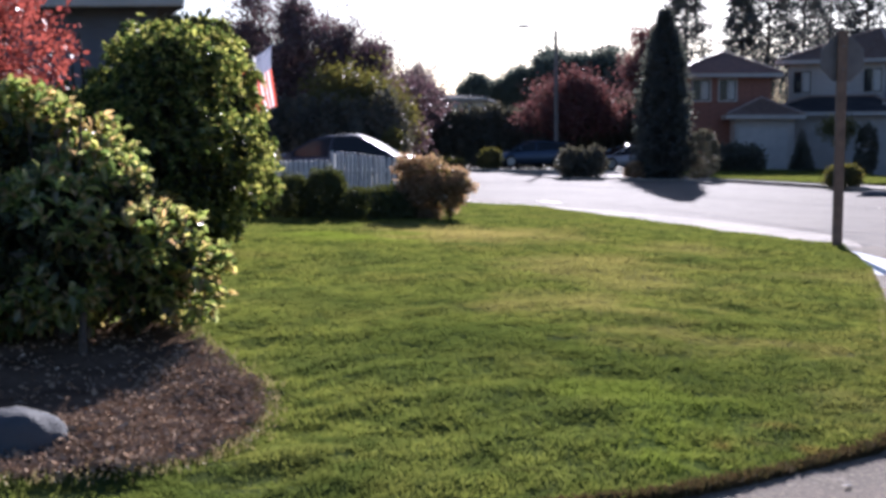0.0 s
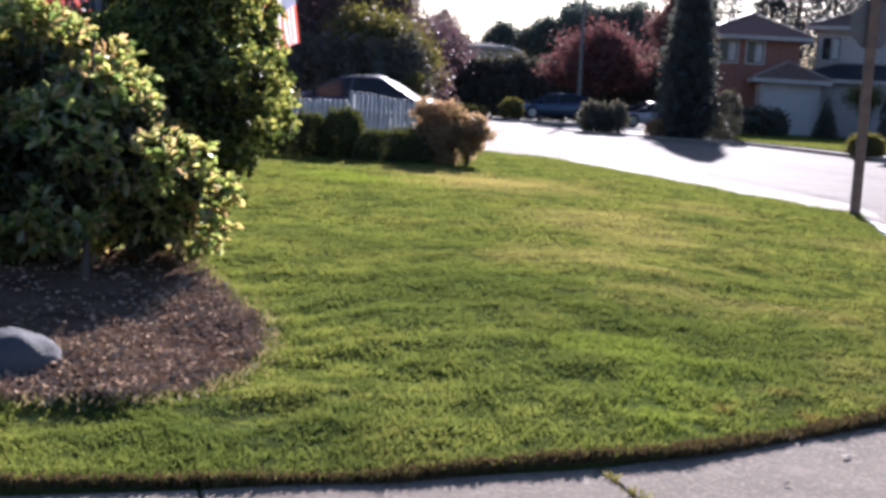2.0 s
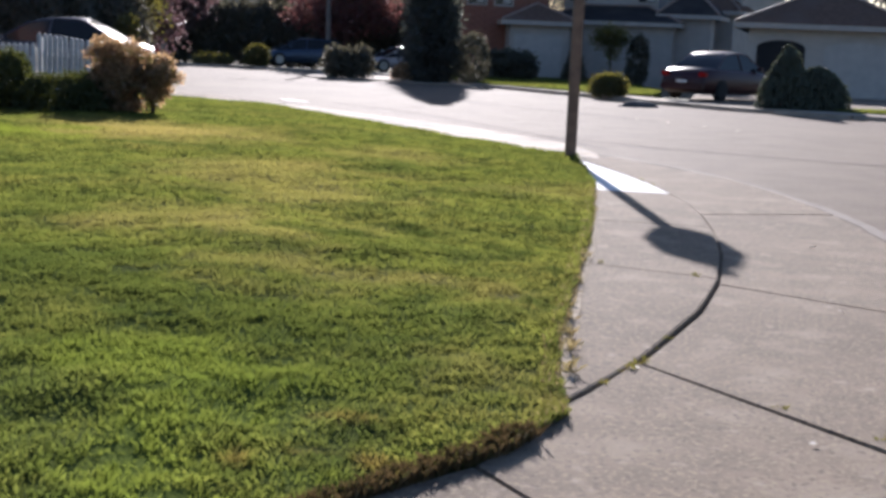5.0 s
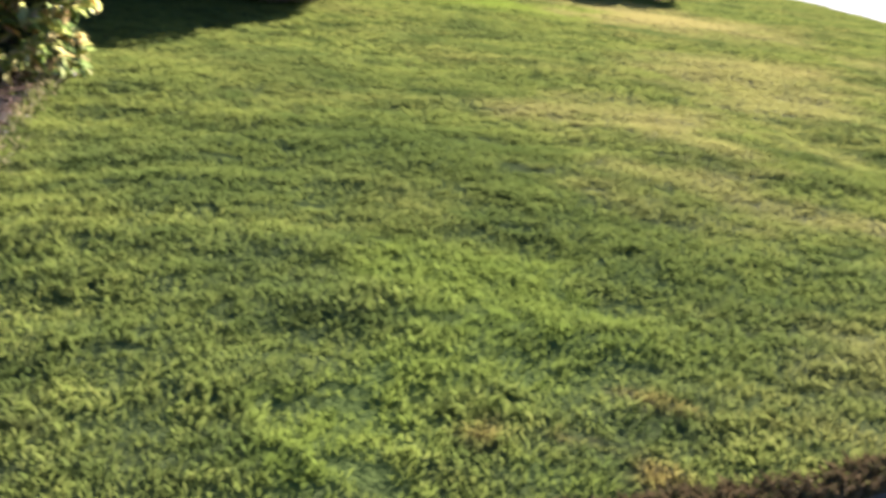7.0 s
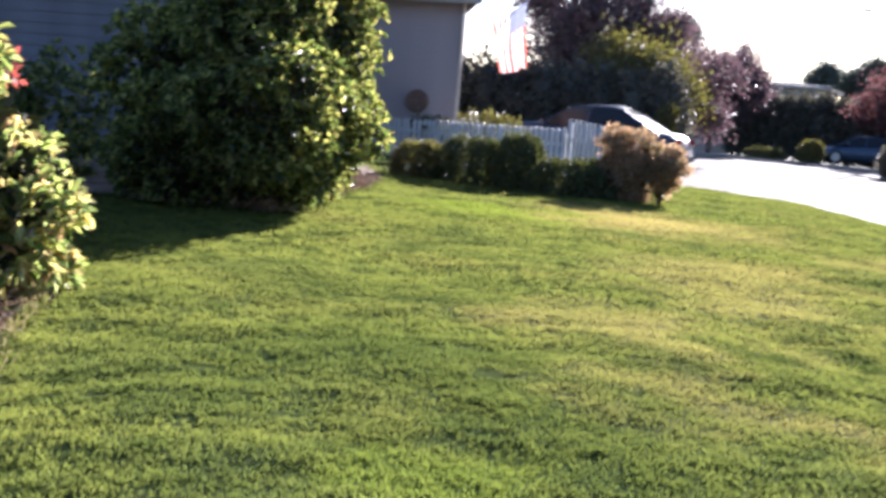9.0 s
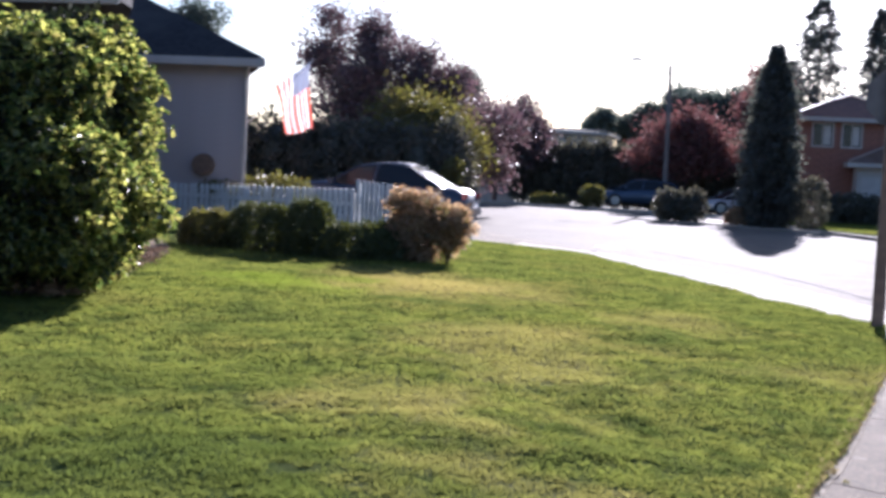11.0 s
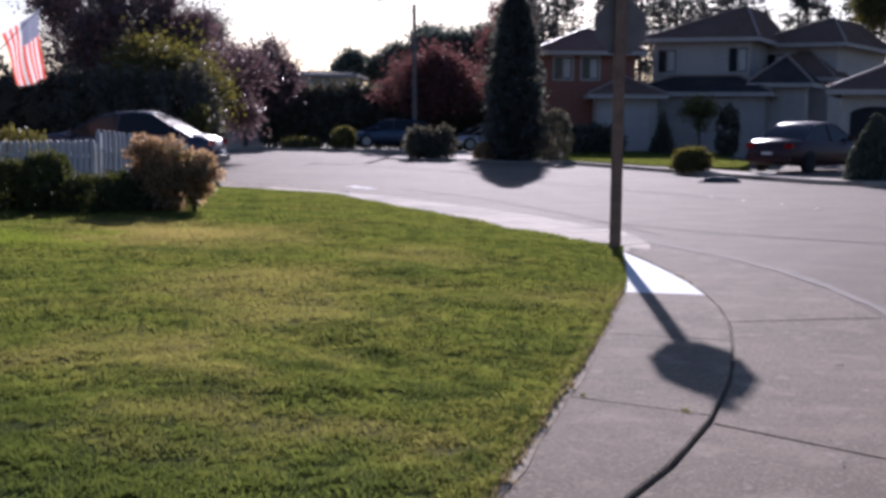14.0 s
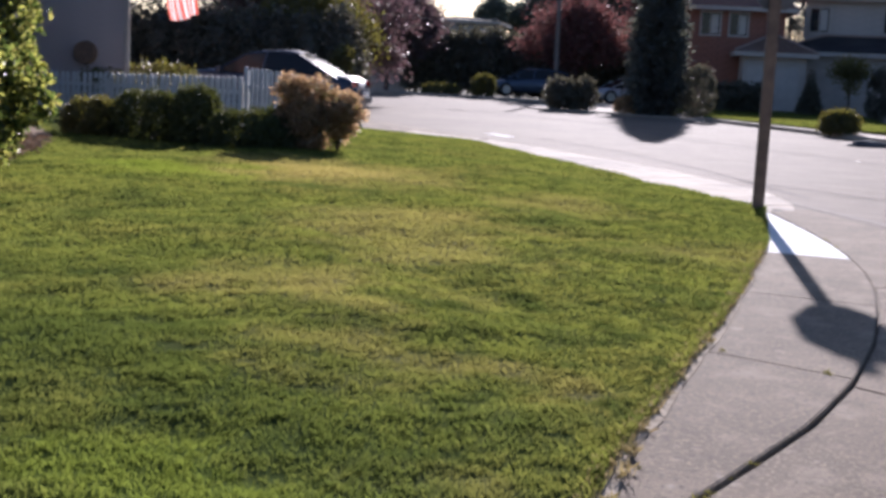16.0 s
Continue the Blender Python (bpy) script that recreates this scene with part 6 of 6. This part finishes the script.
def board_fence(at, n, w, h):
    """Pale upright boards on two rails."""
    root = thing("board_fence", "pale weathered board fence behind the plum tree", "fence", at=at)
    for k in range(n):
        part("board", boxed((k * w, 0, -0.15), ((k + 1) * w - 0.012, 0.03, h + 0.02 * ((k * 7) % 3))), M_TAN, root)
    for z in (0.35, h - 0.3):
        part("rail", boxed((0, 0.034, z), (n * w, 0.08, z + 0.09)), M_TAN, root)
    return root


board_fence((-13.4, 70.3, -0.05), 22, 0.2, 1.75)


M_WEEP = leaf_mat("weeping_needles", [(0.07, 0.085, 0.065), (0.10, 0.115, 0.085), (0.085, 0.09, 0.07)], 0.7, 0.2, (1.4, 1.4, 1.1), 0.2)


def conifer(name, label, base, h, r0, n, mat, seed, leaf=0.22, power=0.9, bare=0.05, gaps=0.0, tr=0.16, step=0.32, rag=0.25):
    """Cone of drooping sprays on whorled branches."""
    r = np.random.default_rng(seed)
    root = thing(name, label, "tree", "conifers", at=base)
    part("trunk", tubed([(0, 0, -0.2), (0.02, 0, h * 0.5), (0, 0, h * 0.98)], [tr, tr * 0.6, 0.02], 7), M_BARK, root)
    whorls = int(h / step)
    bm = bmesh.new()
    P, D = [], []
    for i in range(whorls):
        t = bare + (1 - bare) * (i + r.random() * 0.5) / whorls
        z = h * t
        rad = r0 * ((1 - t) ** power if power > 0 else 1 - t ** -power) * (1 - rag + 2 * rag * r.random()) * (1 if power > 0 else min(1.0, 0.55 + 0.35 * z)) + 0.05
        k = 5 + int(3 * r.random())
        for j in range(k):
            if r.random() < gaps:
                continue
            a = 2 * math.pi * (j + r.random() * 0.7) / k
            tip = np.array([math.cos(a) * rad, math.sin(a) * rad, z - 0.18 * rad])
            if i % 2 == 0:
                tube(bm, [(0, 0, z), tuple(tip)], [0.02, 0.006], 4)
            m = max(3, int(n / (whorls * k)))
            s = r.random(m) ** 0.6
            P.append(np.array([0, 0, z]) * (1 - s[:, None]) + tip * s[:, None] + 0.09 * (0.3 + s[:, None]) * min(r0, rad + 0.2) * r.normal(size=(m, 3)))
            D.append(np.repeat(np.array([[math.cos(a), math.sin(a), -0.35]]), m, 0))
    tagged(part("branchwork", bm, M_BARK, root), kind="stuff")
    P, D = np.concatenate(P), np.concatenate(D)
    v, f = scatter_leaves(r, P, D, leaf, leaf * 0.4, 0.6)
    np_part("needles", v, f, mat, root)
    return root


conifer("cypress", "dense columnar dark cypress at the curb across the street", (3.75, 49.0, -0.05), 6.4, 0.9, 42000, M_CONIFER, 61, 0.15, -3.2, 0.02, 0.0, 0.14, 0.1, 0.22)


def weeping(name, label, spine, reach, strands, seed):
    """Curtains of needle sprays that hang from a low arching leader to the ground."""
    r = np.random.default_rng(seed)
    sp = np.array(spine, float)
    root = thing(name, label, "shrub", "weeping conifers", at=tuple(sp[len(sp) // 2] * (1, 1, 0)))
    off = sp[len(sp) // 2] * (1, 1, 0)
    P, D = [], []
    for i in range(strands):
        u = r.random() * (len(sp) - 1)
        k = min(int(u), len(sp) - 2)
        top = sp[k] + (sp[k + 1] - sp[k]) * (u - k)
        a = 2 * math.pi * r.random()
        w = reach * (0.35 + 0.65 * r.random())
        m = 34
        q = np.linspace(0, 1 - 0.1 * r.random(), m)
        out = w * (1 - np.exp(-2.4 * q))
        pos = np.stack([top[0] + math.cos(a) * out, top[1] + math.sin(a) * out, top[2] * (1 - q) + 0.05 * np.sin(q * 3)], -1)
        P.append(pos + 0.025 * r.normal(size=pos.shape))
        D.append(np.repeat([[0.35 * math.cos(a), 0.35 * math.sin(a), -1.0]], m, 0))
    v, f = scatter_leaves(r, np.concatenate(P) - off, np.concatenate(D), 0.13, 0.045, 0.35)
    np_part("foliage", v, f, M_WEEP, root)
    part("leader", tubed([(0, 0, -0.1)] + [tuple(p - off) for p in sp[len(sp) // 2:]], [0.06] + [0.03] * (len(sp) - len(sp) // 2), 6), M_BARK, root)
    return root


weeping("weeping_conifer", "drooping grey-green weeping conifer at the street corner", [(12.22, 35, 0.75), (12.48, 35, 1.35), (12.66, 35, 1.68), (12.82, 35, 1.6), (13.05, 35, 1.1), (13.25, 35, 0.7)], 0.45, 460, 62)
weeping("weeping_conifer", "lower arching grey-green weeping conifer beside a taller one", [(13.3, 35.1, 1.1), (13.6, 35.1, 1.16), (13.9, 35.1, 1.02), (14.15, 35.1, 0.8)], 0.42, 340, 63)
g = np.random.default_rng(9)
for k, (x, y, h, r_) in enumerate([(6.9, 84, 12.2, 1.7), (10.6, 86, 12.0, 1.3), (12.6, 88, 14.0, 2.0), (14.6, 86, 15.0, 2.2), (16.8, 89, 14.5, 2.2), (18.6, 86, 13.5, 2.0), (22.4, 84, 11.2, 1.6), (26, 82, 12.0, 2.2), (5.2, 88, 9.0, 1.6), (31, 80, 13, 2.5)]):
    conifer("pine", "tall sparse pine behind the houses", (x, y, 0), h * 1.05, r_ * 1.45, 7500, M_PINE, 70 + k, 0.32, 0.55, 0.22, 0.34, 0.2)
for k, (x, y, h, r_) in enumerate([(-10.0, 120, 6.9, 0.9), (-7.2, 122, 7.0, 1.9), (-5.0, 121, 7.2, 2.0), (-3.0, 122, 8.2, 2.2), (-0.8, 120, 8.7, 2.5), (1.8, 121, 8.4, 2.5), (4.6, 118, 7.8, 2.6), (7.4, 119, 7.2, 2.4), (-13, 124, 5.0, 1.8)]):
    tree("far_tree", "distant rounded green tree", (x, y, 0), h * 0.38, spread(200 + k, (x, y, h * 0.8), (r_ * 0.9, r_ * 0.7, h * 0.3), 12, r_ * 0.5), M_FARTREE, 2200, 0.26, 90 + k, "distant trees")
tree("far_tree", "grey-green tree behind the grey house", (-23.2, 60, 0), 3.0, spread(300, (-23.2, 60, 7.7), (1.0, 1.0, 1.3), 20, 0.4), M_FARTREE, 900, 0.16, 99, "distant trees")

tree("broadleaf_tree", "tall yellow-green tree behind the houses", (26.0, 76, 0), 4.0, spread(310, (26.0, 76, 8.2), (2.6, 2.2, 2.6), 18, 1.1), M_OLIVE, 3000, 0.2, 98)
fl2 = obj("far_lawn", prism([(13.7, 35.0), (14.6, 33.9), (19.0, 31.0), (19.6, 33.2), (15.4, 35.8)], -0.25, 0.03), M_TURF)
tagged(fl2, "strip of green lawn beside the weeping conifers", "lawn", kind="structure")

verge = obj("far_verge", prism([(-1.0, 50.6), (0.2, 49.3), (2.0, 49.5), (2.9, 48.0), (4.4, 47.2), (5.6, 47.2), (4.4, 53.0), (2.2, 58.0), (-0.6, 58.0)], -0.3, -0.05), M_CURB)
tagged(verge, "pale sunlit concrete verge at the street corner", "pavement", kind="structure")

# far lawn and drives across the street
fl = obj("far_lawn", prism([(5.9, 47.0), (8.8, 41.5), (10.6, 42.0), (11.6, 45.5), (12.8, 61), (3.5, 61.5), (4.0, 53.9), (4.9, 49.6)], -0.25, 0.03), M_TURF)
tagged(fl, "narrow green lawn across the street", "lawn", kind="structure")
fd = obj("far_driveway", prism([(10.9, 38.4), (14.4, 34.1), (19.1, 31.3), (24, 48), (14.5, 50), (12.9, 46)], -0.25, 0.0), M_CONC)
tagged(fd, "concrete driveway across the street", "driveway", kind="structure")

def lawn_blades(poly, n, seed, h, w, z):
    r = np.random.default_rng(seed)
    xs, ys = [p[0] for p in poly], [p[1] for p in poly]
    x, y = min(xs) + (max(xs) - min(xs)) * r.random(n), min(ys) + (max(ys) - min(ys)) * r.random(n)
    ok = in_poly(x, y, poly)
    m = int(ok.sum())
    ax = unit(np.stack([0.6 * r.normal(size=m), 0.6 * r.normal(size=m), np.ones(m)], -1))
    return leaf_quads(r, np.stack([x[ok], y[ok], np.full(m, z)], -1), ax, h * (0.6 + 0.8 * r.random(m)), w, 0.3)


gv, gf = joined(lawn_blades([(5.9, 47.0), (8.8, 41.5), (10.6, 42.0), (11.6, 45.5), (12.8, 61), (3.5, 61.5), (4.0, 53.9), (4.9, 49.6)], 50000, 401, 0.07, 0.03, 0.025),
                lawn_blades([(13.7, 35.0), (14.6, 33.9), (19.0, 31.0), (19.6, 33.2), (15.4, 35.8)], 16000, 402, 0.06, 0.025, 0.025))
tagged(np_mesh("far_grass", gv, gf, M_GRASS), "sunlit grass across the street", "grass", kind="stuff")

boulder("debris_mound", (8.75, 34.9, -0.1), (0.55, 0.25, 0.15), "low dark mound of swept debris in the far gutter", 8, "debris")
